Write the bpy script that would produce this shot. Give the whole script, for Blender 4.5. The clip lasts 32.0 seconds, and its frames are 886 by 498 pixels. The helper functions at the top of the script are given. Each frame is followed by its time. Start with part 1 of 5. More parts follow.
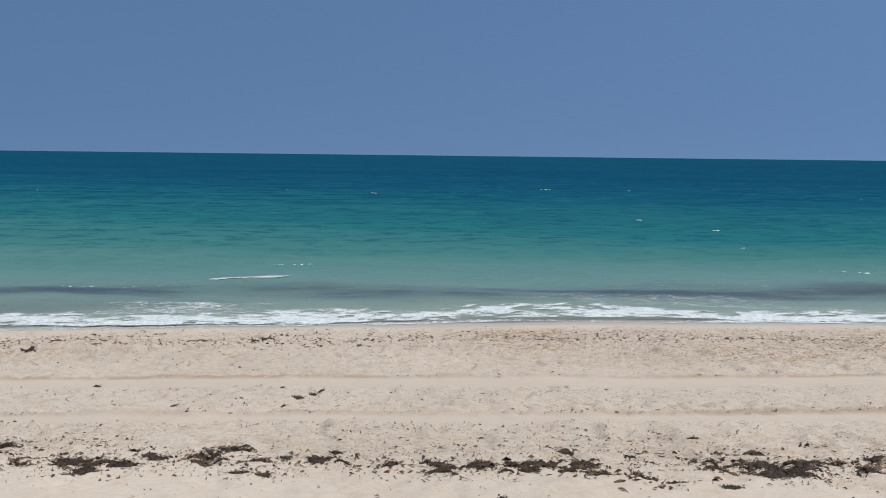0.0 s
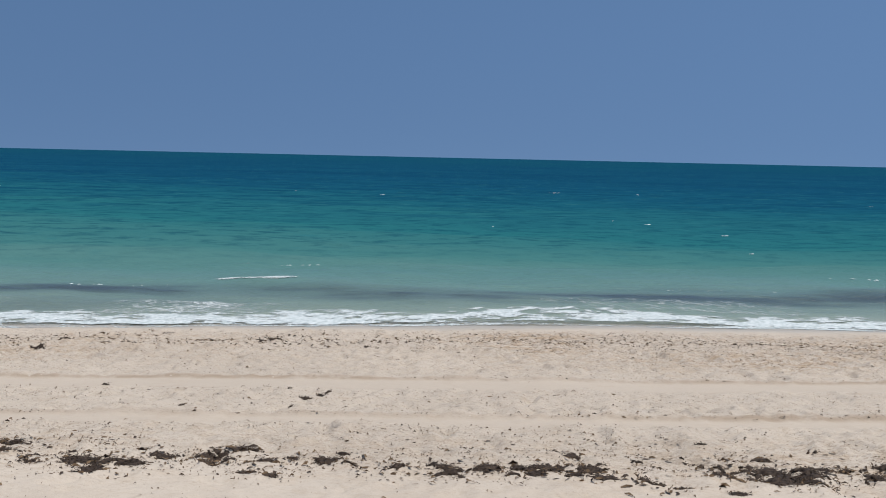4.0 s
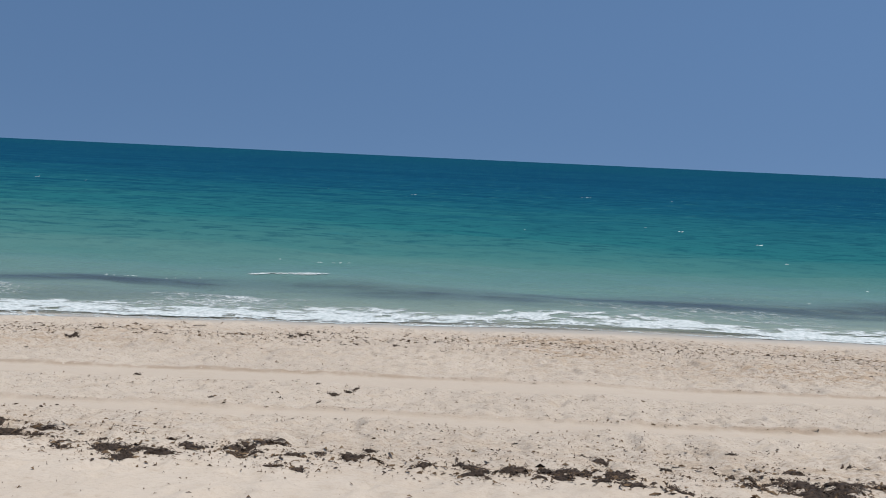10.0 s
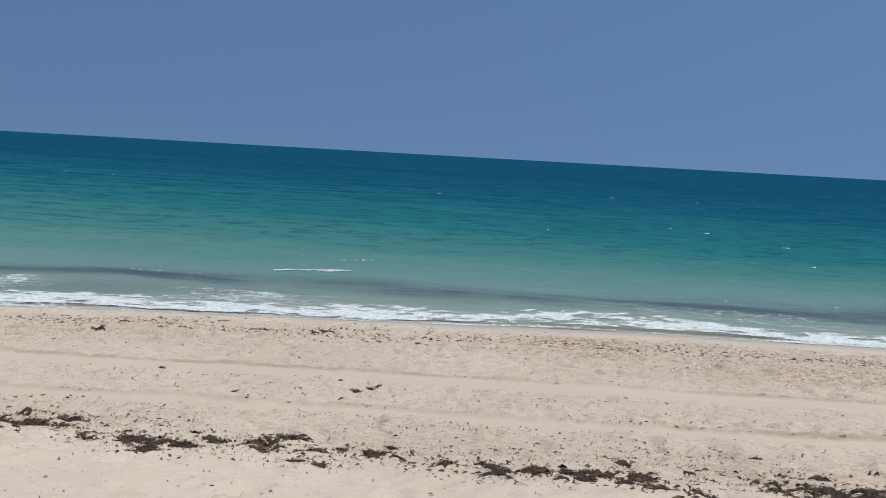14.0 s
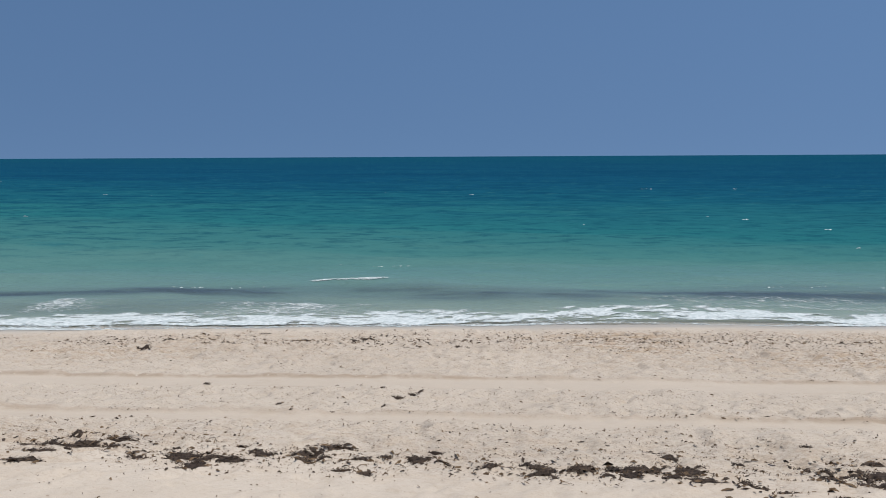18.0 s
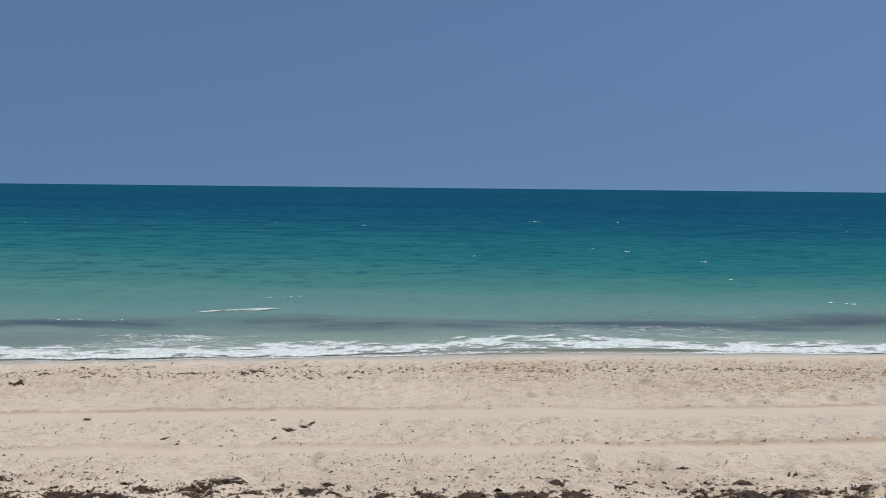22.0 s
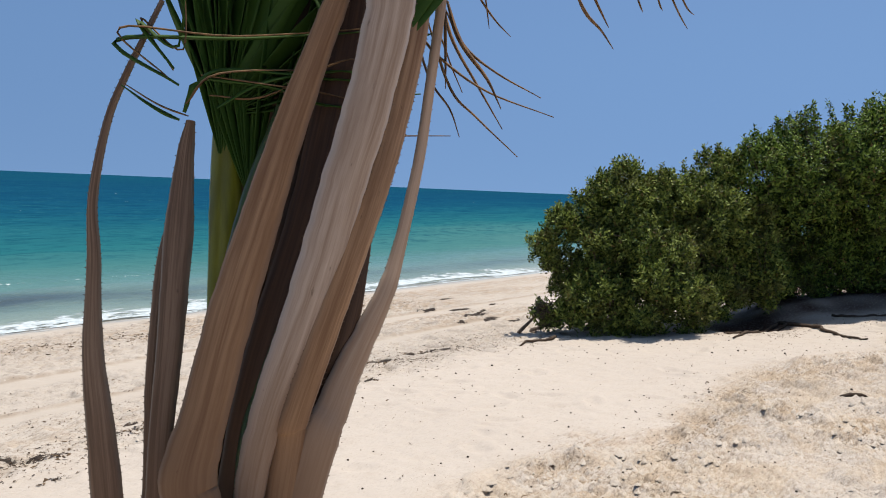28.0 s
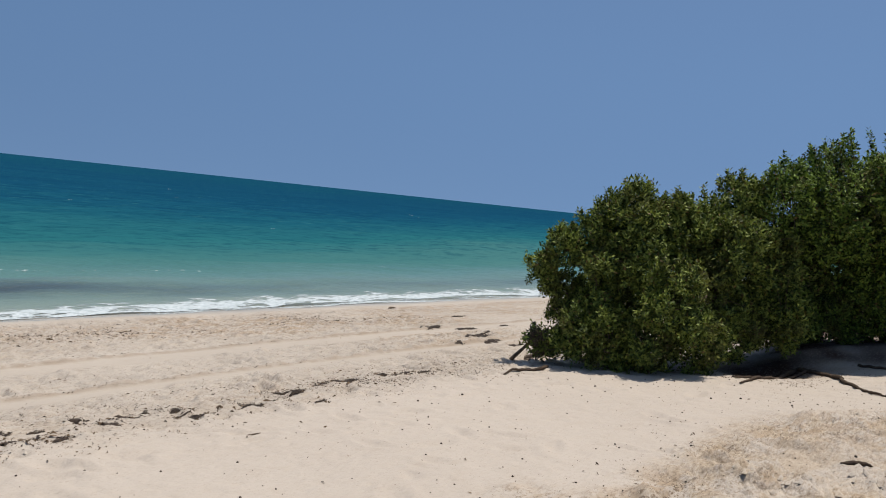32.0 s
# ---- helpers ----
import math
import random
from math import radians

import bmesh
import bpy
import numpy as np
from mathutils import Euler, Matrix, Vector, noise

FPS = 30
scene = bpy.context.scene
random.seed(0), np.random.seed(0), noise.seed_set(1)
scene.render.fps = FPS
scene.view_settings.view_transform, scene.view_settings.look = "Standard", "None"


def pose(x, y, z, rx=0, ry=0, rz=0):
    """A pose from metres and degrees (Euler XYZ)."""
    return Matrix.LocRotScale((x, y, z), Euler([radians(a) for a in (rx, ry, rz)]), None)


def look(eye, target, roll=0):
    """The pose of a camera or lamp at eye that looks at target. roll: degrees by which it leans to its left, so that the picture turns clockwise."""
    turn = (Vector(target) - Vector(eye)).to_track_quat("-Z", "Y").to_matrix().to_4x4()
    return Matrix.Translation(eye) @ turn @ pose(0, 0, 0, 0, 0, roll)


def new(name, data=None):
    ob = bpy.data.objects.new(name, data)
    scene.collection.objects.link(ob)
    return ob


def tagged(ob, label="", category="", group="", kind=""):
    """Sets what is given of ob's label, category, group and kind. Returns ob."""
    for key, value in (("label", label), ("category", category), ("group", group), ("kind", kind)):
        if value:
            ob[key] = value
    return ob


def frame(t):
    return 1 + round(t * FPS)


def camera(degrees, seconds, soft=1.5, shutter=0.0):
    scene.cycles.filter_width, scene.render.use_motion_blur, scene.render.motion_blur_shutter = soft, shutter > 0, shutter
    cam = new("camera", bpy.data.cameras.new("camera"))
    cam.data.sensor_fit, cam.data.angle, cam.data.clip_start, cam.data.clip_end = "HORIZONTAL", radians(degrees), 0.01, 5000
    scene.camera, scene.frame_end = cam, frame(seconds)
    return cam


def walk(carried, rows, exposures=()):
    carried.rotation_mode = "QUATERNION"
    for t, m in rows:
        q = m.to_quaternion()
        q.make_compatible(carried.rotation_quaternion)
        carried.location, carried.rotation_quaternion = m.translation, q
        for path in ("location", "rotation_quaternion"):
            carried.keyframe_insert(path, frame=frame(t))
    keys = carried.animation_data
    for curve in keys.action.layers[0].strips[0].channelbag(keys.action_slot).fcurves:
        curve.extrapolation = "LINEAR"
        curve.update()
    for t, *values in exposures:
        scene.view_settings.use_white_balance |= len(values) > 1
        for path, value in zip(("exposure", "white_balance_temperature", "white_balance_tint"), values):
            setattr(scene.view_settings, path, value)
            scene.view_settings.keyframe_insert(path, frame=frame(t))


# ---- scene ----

cam = camera(55.4, 32.0, 1.0)

# seconds, x, y, z, yaw, pitch, roll
PATH = [
    (0, 0.000, 0.000, 2.697, 0.00, -6.35, 0.67),
    (0.5, 0.011, -0.007, 2.697, -0.24, -6.19, 0.90),
    (1, 0.000, -0.003, 2.695, -0.24, -6.36, 0.89),
    (1.5, -0.002, -0.005, 2.698, -0.20, -6.46, 0.75),
    (2, -0.003, -0.002, 2.695, -0.05, -6.44, 0.64),
    (2.5, 0.004, -0.005, 2.694, -0.06, -6.50, 0.63),
    (3, -0.000, 0.002, 2.695, 0.02, -6.52, 0.79),
    (3.5, -0.008, -0.002, 2.701, 0.35, -6.36, 1.10),
    (5.5, -0.010, -0.007, 2.700, 0.78, -5.94, 1.81),
    (6, -0.009, -0.001, 2.701, 1.10, -5.77, 2.69),
    (6.5, -0.011, 0.002, 2.692, 1.25, -5.76, 3.19),
    (7, -0.012, 0.004, 2.695, 1.48, -5.85, 3.14),
    (7.5, -0.011, -0.004, 2.694, 1.72, -5.73, 3.05),
    (8, -0.002, -0.004, 2.692, 1.93, -5.79, 3.04),
    (8.5, -0.008, 0.001, 2.688, 2.13, -5.91, 2.80),
    (9, -0.011, 0.006, 2.690, 2.30, -6.02, 2.41),
    (9.5, -0.008, 0.006, 2.684, 2.46, -6.02, 2.36),
    (10, -0.022, 0.012, 2.686, 2.59, -6.18, 2.65),
    (10.5, -0.018, 0.013, 2.686, 2.66, -6.36, 3.10),
    (11, -0.018, 0.014, 2.683, 2.74, -6.36, 3.44),
    (11.5, -0.015, 0.007, 2.684, 2.95, -6.27, 3.62),
    (12, -0.015, 0.002, 2.692, 3.08, -6.29, 3.59),
    (12.5, -0.016, -0.003, 2.684, 3.18, -6.22, 3.41),
    (13, -0.020, 0.005, 2.690, 3.34, -6.33, 3.26),
    (13.5, -0.025, 0.010, 2.685, 3.87, -6.26, 3.15),
    (14, -0.031, 0.018, 2.681, 4.14, -6.35, 3.21),
    (14.5, -0.031, 0.026, 2.675, 4.65, -6.51, 3.26),
    (16.5, -0.027, 0.036, 2.681, 5.91, -7.22, 2.51),
    (17, -0.022, 0.032, 2.683, 6.44, -6.98, 1.94),
    (17.5, -0.018, 0.019, 2.696, 6.70, -6.64, 0.58),
    (18, -0.007, 0.014, 2.695, 6.65, -6.28, -0.30),
    (18.5, 0.002, 0.000, 2.704, 6.32, -5.79, -0.24),
    (19, -0.004, -0.009, 2.712, 6.08, -5.45, -0.14),
    (19.5, -0.012, -0.055, 2.722, 6.24, -4.62, -0.12),
    (20, -0.023, -0.100, 2.729, 5.09, -3.93, -0.01),
    (20.5, -0.020, -0.146, 2.721, 2.54, -3.89, 0.33),
    (21, -0.016, -0.171, 2.718, 0.57, -3.90, 0.66),
    (21.5, -0.024, -0.123, 2.715, 0.04, -3.86, 0.68),
    (22, -0.010, -0.061, 2.703, -0.71, -4.17, 0.61),
    (22.5, -0.004, -0.021, 2.677, -0.86, -5.46, 0.55),
    (23, -0.029, -0.038, 2.687, -0.80, -6.01, 0.59),
    (23.5, -0.035, -0.089, 2.708, -2.68, -6.05, 1.30),
    (24, -0.011, -0.109, 2.700, -11.16, -7.32, 3.18),
    (24.5, 0.005, -0.152, 2.725, -16.86, -7.02, 3.82),
    (25, 0.028, -0.170, 2.698, -22.78, -6.87, 3.09),
    (25.5, 0.101, -0.238, 2.701, -31.15, -6.55, 3.05),
    (26, 0.198, -0.284, 2.705, -35.57, -6.23, 3.78),
    (26.5, 0.279, -0.318, 2.707, -41.93, -5.97, 3.05),
    (28.5, 0.832, -0.426, 2.721, -55.75, -3.35, 2.36),
    (29, 0.929, -0.484, 2.707, -59.57, -2.71, 2.53),
    (29.5, 1.096, -0.480, 2.722, -59.37, -1.97, 3.80),
    (30, 1.239, -0.478, 2.698, -55.83, -2.38, 3.65),
    (30.5, 1.373, -0.525, 2.700, -51.31, -2.39, 5.35),
    (31, 1.473, -0.559, 2.703, -50.49, -3.03, 5.78),
    (31.5, 1.592, -0.533, 2.746, -50.37, -3.25, 6.55),
    (32, 1.672, -0.450, 2.727, -48.84, -3.38, 6.00),
]
walk(cam, [(t, pose(x, y, z, 90 + pitch, 0, yaw) @ pose(0, 0, 0, 0, 0, roll)) for t, x, y, z, yaw, pitch, roll in PATH],
     exposures=[(0, 0.0, 6500, 10), (18.5, 0.0, 6500, 10), (20.0, -0.02, 6800, 10), (21.5, 0.0, 6750, 10), (23.0, 0.0, 6500, 10), (25.0, 0.0, 6500, 10), (26.0, 0.0, 6500, 10), (26.5, 0.04, 6500, 10),
                (28.5, 0.44, 6620, 10), (29.0, 0.36, 6620, 10), (29.6, 0.22, 6650, 10), (30.4, 0.05, 6700, 10), (32, 0.05, 6700, 10)])


# ---- sky and sun ----
SUN_ELEVATION, SUN_AZIMUTH = radians(75), radians(95)  # azimuth clockwise from +y
world = bpy.data.worlds.new("sky")
scene.world = world
world.use_nodes = True
wn, wl = world.node_tree.nodes, world.node_tree.links
sky = wn.new("ShaderNodeTexSky")
sky.sky_type, sky.sun_disc = "NISHITA", False
sky.sun_elevation, sky.sun_rotation = SUN_ELEVATION, SUN_AZIMUTH
sky.altitude, sky.air_density, sky.dust_density, sky.ozone_density = 0, 1.0, 0.6, 1.4
# thick sea haze: the colour at the horizon is that of the sky some way up
turn = wn.new("ShaderNodeTexCoord")
lift = wn.new("ShaderNodeMapping")
lift.inputs["Location"].default_value, lift.inputs["Scale"].default_value = (0, 0, 0.30), (1, 1, 0.9)
wl.new(turn.outputs["Generated"], lift.inputs["Vector"])
wl.new(lift.outputs["Vector"], sky.inputs["Vector"])
tint = wn.new("ShaderNodeMix")
tint.data_type, tint.blend_type = "RGBA", "MULTIPLY"
tint.inputs["Factor"].default_value = 1.0
tint.inputs["B"].default_value = (0.795, 0.95, 1.045, 1)
wl.new(sky.outputs["Color"], tint.inputs["A"])
apart = wn.new("ShaderNodeSeparateXYZ")
wl.new(turn.outputs["Generated"], apart.inputs[0])
height = wn.new("ShaderNodeMapRange")
height.interpolation_type = "SMOOTHSTEP"
height.inputs["From Min"].default_value, height.inputs["From Max"].default_value = -0.02, 0.20
wl.new(apart.outputs["Z"], height.inputs["Value"])
haze = wn.new("ShaderNodeMix")
haze.data_type, haze.blend_type = "RGBA", "MIX"
haze.inputs["A"].default_value, haze.inputs["B"].default_value = (0.92, 0.90, 0.92, 1), (1, 1, 1, 1)
wl.new(height.outputs["Result"], haze.inputs["Factor"])
dulled = wn.new("ShaderNodeMix")
dulled.data_type, dulled.blend_type = "RGBA", "MULTIPLY"
dulled.inputs["Factor"].default_value = 1.0
wl.new(tint.outputs["Result"], dulled.inputs["A"])
wl.new(haze.outputs["Result"], dulled.inputs["B"])
wl.new(dulled.outputs["Result"], wn["Background"].inputs["Color"])
wn["Background"].inputs["Strength"].default_value = 0.091

sun = new("sun", bpy.data.lights.new("sun", "SUN"))
sun.data.energy, sun.data.angle, sun.data.color = 4.1, radians(0.6), (1.0, 0.95, 0.87)
toward = Vector((math.sin(SUN_AZIMUTH) * math.cos(SUN_ELEVATION), math.cos(SUN_AZIMUTH) * math.cos(SUN_ELEVATION), math.sin(SUN_ELEVATION)))
sun.matrix_world = look(toward * 30, (0, 0, 0))


# ---- materials ----
class Nodes:
    """A small writer for node materials."""

    def __init__(self, name, roughness=0.8, specular=0.3):
        self.mat = bpy.data.materials.new(name)
        self.mat.use_nodes = True
        self.n, self.l = self.mat.node_tree.nodes, self.mat.node_tree.links
        self.bsdf = self.n["Principled BSDF"]
        self.bsdf.inputs["Roughness"].default_value = roughness
        self.bsdf.inputs["Specular IOR Level"].default_value = specular

    def add(self, kind, **values):
        node = self.n.new(kind)
        for key, value in values.items():
            node.inputs[key.replace("_", " ")].default_value = value
        return node

    def link(self, a, b):
        self.l.new(a, b)

    def place(self, scale=(1, 1, 1), local=False):
        """World position in metres, or the object's own, scaled."""
        if local:
            out = self.n.new("ShaderNodeTexCoord").outputs["Object"]
        else:
            out = self.n.new("ShaderNodeNewGeometry").outputs["Position"]
        mapping = self.add("ShaderNodeMapping", Scale=scale)
        self.link(out, mapping.inputs["Vector"])
        return mapping.outputs["Vector"]

    def noise(self, scale, detail=4.0, rough=0.55, stretch=(1, 1, 1), local=False):
        node = self.add("ShaderNodeTexNoise", Scale=scale, Detail=detail, Roughness=rough)
        self.link(self.place(stretch, local), node.inputs["Vector"])
        return node.outputs["Fac"]

    def span(self, value, lo, hi, a=0.0, b=1.0):
        node = self.n.new("ShaderNodeMapRange")
        node.interpolation_type = "SMOOTHSTEP"
        for key, v in zip(("From Min", "From Max", "To Min", "To Max"), (lo, hi, a, b)):
            node.inputs[key].default_value = v
        self.link(value, node.inputs["Value"])
        return node.outputs["Result"]

    def mix(self, factor, a, b, blend="MIX"):
        node = self.n.new("ShaderNodeMix")
        node.data_type, node.blend_type = "RGBA", blend
        for key, v in (("Factor", factor), ("A", a), ("B", b)):
            if isinstance(v, (int, float)):
                node.inputs[key].default_value = v
            elif isinstance(v, tuple):
                node.inputs[key].default_value = (*v, 1)
            else:
                self.link(v, node.inputs[key])
        return node.outputs["Result"]

    def math(self, op, a, b=0.0):
        node = self.n.new("ShaderNodeMath")
        node.operation = op
        for i, v in enumerate((a, b)):
            if isinstance(v, (int, float)):
                node.inputs[i].default_value = v
            else:
                self.link(v, node.inputs[i])
        return node.outputs[0]

    def ramp(self, value, stops):
        node = self.n.new("ShaderNodeValToRGB")
        els = node.color_ramp.elements
        while len(els) < len(stops):
            els.new(0.5)
        for el, (at, colour) in zip(els, stops):
            el.position, el.color = at, (*colour, 1)
        self.link(value, node.inputs["Fac"])
        return node.outputs["Color"]

    def attribute(self, name):
        node = self.n.new("ShaderNodeAttribute")
        node.attribute_name = name
        return node.outputs["Fac"]

    def bump(self, height, strength, distance, before=None):
        node = self.add("ShaderNodeBump", Strength=strength, Distance=distance)
        self.link(height, node.inputs["Height"])
        if before is not None:
            self.link(before, node.inputs["Normal"])
        self.link(node.outputs["Normal"], self.bsdf.inputs["Normal"])
        return node.outputs["Normal"]

    def colour(self, value):
        if isinstance(value, tuple):
            self.bsdf.inputs["Base Color"].default_value = (*value, 1)
        else:
            self.link(value, self.bsdf.inputs["Base Color"])

    def holes(self, solid):
        """Clear where solid is 0."""
        clear, mixed = self.n.new("ShaderNodeBsdfTransparent"), self.n.new("ShaderNodeMixShader")
        self.link(solid, mixed.inputs["Fac"])
        self.link(clear.outputs[0], mixed.inputs[1])
        self.link(self.bsdf.outputs[0], mixed.inputs[2])
        self.link(mixed.outputs[0], self.n["Material Output"].inputs["Surface"])


def sand_material():
    m = Nodes("dry_sand", 0.92, 0.15)
    broad = m.noise(0.55, 5, 0.6)
    mid = m.noise(6.0, 5, 0.6)
    grain = m.noise(420.0, 2, 0.7)
    base = m.mix(m.span(broad, 0.3, 0.7), (0.440, 0.382, 0.322), (0.490, 0.428, 0.362))
    base = m.mix(m.span(mid, 0.52, 0.75, 0, 0.7), base, (0.400, 0.332, 0.262))
    base = m.mix(m.span(grain, 0.58, 0.74, 0, 0.4), base, (0.24, 0.185, 0.14))
    base = m.mix(m.span(grain, 0.44, 0.30, 0, 0.5), base, (0.60, 0.54, 0.47))
    base = m.mix(m.math("MULTIPLY", m.attribute("dry"), 0.65), base, (0.468, 0.405, 0.345))
    # dug-over sand: ochre clots and dark chips between paler crumbs
    ochre = m.noise(2.2, 6, 0.7, (1.0, 1.2, 1.0))
    base = m.mix(m.math("MULTIPLY", m.attribute("turned"), m.span(ochre, 0.42, 0.58, 0.0, 0.85)), base, (0.440, 0.345, 0.245))
    chips = m.noise(30.0, 6, 0.75, (1.0, 1.5, 1.0))
    base = m.mix(m.math("MULTIPLY", m.attribute("turned"), m.span(chips, 0.555, 0.585, 0.0, 0.75)), base, (0.25, 0.185, 0.125))
    base = m.mix(m.math("MULTIPLY", m.attribute("turned"), m.span(chips, 0.47, 0.40, 0.0, 0.7)), base, (0.57, 0.49, 0.40))
    # wheel tracks pressed smooth; a thin broken line paints edge shade and packed tan sand
    base = m.mix(m.math("MULTIPLY", m.attribute("packed"), 0.6), base, (0.408, 0.350, 0.290))
    base = m.mix(m.math("MULTIPLY", m.attribute("rim_shade"), m.span(mid, 0.32, 0.55, 0.35, 0.9)), base, (0.31, 0.245, 0.185))
    # brown scraps of leaf and twig trodden into the sand, by the litter that lies there; on dug-over sand the specks
    # also paint clod shade
    specks = m.noise(30.0, 5, 0.75, (0.8, 1.5, 1.0))
    ochres = m.noise(4.5, 5, 0.7, (0.8, 1.5, 1.0))
    base = m.mix(m.math("MULTIPLY", m.attribute("litter"), m.span(ochres, 0.45, 0.60, 0.0, 0.75)), base, (0.385, 0.285, 0.19))
    base = m.mix(m.math("MULTIPLY", m.attribute("litter"), m.span(specks, 0.535, 0.575, 0.0, 0.95)), base, (0.20, 0.145, 0.10))
    # small stretched dark flecks where the sand is rough
    flecks = m.noise(46.0, 4, 0.75, (0.7, 1.6, 1.0))
    base = m.mix(m.math("MULTIPLY", m.attribute("rough"), m.span(flecks, 0.600, 0.625, 0.0, 0.8)), base, (0.16, 0.12, 0.09))
    # leaf mould, with hedge shade on the bank put into the same dark brown
    base = m.mix(m.math("MULTIPLY", m.attribute("humus_shade"), m.span(specks, 0.36, 0.50, 0.65, 1.0)), base, (0.080, 0.044, 0.032))
    base = m.mix(m.attribute("wet"), base, (0.35, 0.325, 0.290))
    m.colour(base)
    m.link(m.span(m.attribute("wet"), 0.0, 1.0, 0.92, 0.45), m.bsdf.inputs["Roughness"])
    first = m.bump(m.noise(3.2, 3, 0.55, (0.9, 1.3, 1.0)), 0.35, 0.05)
    first = m.bump(m.noise(9.0, 4, 0.6, (1.0, 1.3, 1.0)), 0.45, 0.03, first)
    creases = m.math("ABSOLUTE", m.math("SUBTRACT", m.noise(4.0, 6, 0.68, (0.8, 1.6, 1.0)), 0.5))
    trod = m.math("ADD", m.math("MULTIPLY", m.attribute("turned"), 0.55), m.math("MULTIPLY", m.attribute("rough"), 0.55))
    first = m.bump(m.math("MULTIPLY", creases, trod), 0.9, 0.11, first)
    crumbs = m.math("MULTIPLY", m.noise(20.0, 7, 0.75), m.attribute("turned"))
    first = m.bump(crumbs, 0.6, 0.016, first)
    lumps = m.math("MULTIPLY", m.noise(16.0, 6, 0.7, (0.7, 1.3, 1.0)), m.attribute("rough"))
    first = m.bump(lumps, 0.7, 0.015, first)
    m.bump(grain, 0.5, 0.002, first)
    return m.mat


def sea_material():
    m = Nodes("sea_water", 0.30, 0.08)
    off = m.attribute("depth")
    drift = m.noise(0.05, 4, 0.6, (0.35, 1.0, 1.0))
    off = m.math("MULTIPLY", off, m.span(drift, 0.25, 0.75, 0.72, 1.3))
    deep = m.math("MULTIPLY", m.math("LOGARITHM", m.math("ADD", m.math("MAXIMUM", off, 0.0), 1.0), 2.0), 1 / 9)
    base = m.ramp(deep, [(0.0, (0.30, 0.325, 0.27)), (0.147, (0.180, 0.240, 0.210)), (0.312, (0.090, 0.190, 0.183)), (0.377, (0.050, 0.158, 0.160)), (0.48, (0.018, 0.122, 0.141)),
                         (0.595, (0.009, 0.084, 0.126)), (0.696, (0.006, 0.060, 0.116)), (0.895, (0.006, 0.056, 0.106)), (0.97, (0.006, 0.062, 0.100))])
    # shade of wind waves of every size and glints on crests painted as colour, and dark patches far out
    off_land = m.attribute("offshore")
    for scale, lo, hi, start, full, much, tone in ((0.055, 0.43, 0.60, 30.0, 120.0, 0.9, (0.004, 0.040, 0.094)), (0.40, 0.45, 0.60, 10.0, 50.0, 0.8, (0.004, 0.044, 0.092)), (1.6, 0.48, 0.62, 5.0, 16.0, 0.6, (0.006, 0.058, 0.092)),
                                                   (1.1, 0.55, 0.64, 5.0, 18.0, 0.6, (0.024, 0.130, 0.155))):
        waves = m.noise(scale, 8, 0.72, (0.45, 1.0, 1.0))
        base = m.mix(m.math("MULTIPLY", m.span(off_land, start, full), m.span(waves, lo, hi, 0.0, much)), base, tone)
    # weed drifting behind the break
    drifted = m.noise(0.55, 5, 0.6, (0.35, 1.3, 1.0))
    weed = m.math("MULTIPLY", m.attribute("weed"), m.span(drifted, 0.36, 0.58, 0.35, 1.0))
    base = m.mix(weed, base, (0.050, 0.072, 0.088))
    m.colour(base)
    m.link(m.span(m.attribute("offshore"), 1.5, 8.0, 0.10, 0.0), m.bsdf.inputs["Specular IOR Level"])
    small = m.noise(2.6, 6, 0.65, (0.5, 1.0, 1.0))
    large = m.noise(0.6, 4, 0.55, (0.35, 1.0, 1.0))
    first = m.bump(large, 0.6, 0.5)
    m.bump(small, 0.7, 0.2, first)
    m.holes(m.span(m.attribute("offshore"), -0.25, 0.7, 0.0, 1.0))
    return m.mat


def foam_material():
    m = Nodes("foam", 0.75, 0.3)
    m.colour(m.mix(m.span(m.noise(14.0, 6, 0.7), 0.35, 0.65), (0.34, 0.40, 0.41), (0.60, 0.64, 0.65)))
    m.bump(m.noise(22.0, 5, 0.7), 0.5, 0.012)
    # torn edges, and thin veins where the foam is old
    torn = m.add("ShaderNodeTexNoise", Scale=2.6, Detail=4.0, Roughness=0.6)
    m.link(m.place(), torn.inputs["Vector"])
    shift = m.n.new("ShaderNodeVectorMath")
    shift.operation = "ADD"
    m.link(m.place((0.7, 1.0, 1.0)), shift.inputs[0])
    m.link(torn.outputs["Color"], shift.inputs[1])
    lace = m.add("ShaderNodeTexVoronoi", Scale=3.4)
    lace.feature = "DISTANCE_TO_EDGE"
    m.link(shift.outputs[0], lace.inputs["Vector"])
    veins = m.span(lace.outputs["Distance"], 0.10, 0.01)
    lumps = m.noise(2.4, 6, 0.7, (0.55, 1.0, 1.0))
    froth = m.noise(16.0, 6, 0.8, (0.8, 1.0, 1.0))
    parts = m.math("ADD", m.math("MULTIPLY", lumps, 0.55), m.math("ADD", m.math("MULTIPLY", froth, 0.65), m.math("MULTIPLY", veins, 0.15)))
    m.holes(m.span(m.math("ADD", parts, m.attribute("thick")), 0.90, 1.18))
    return m.mat


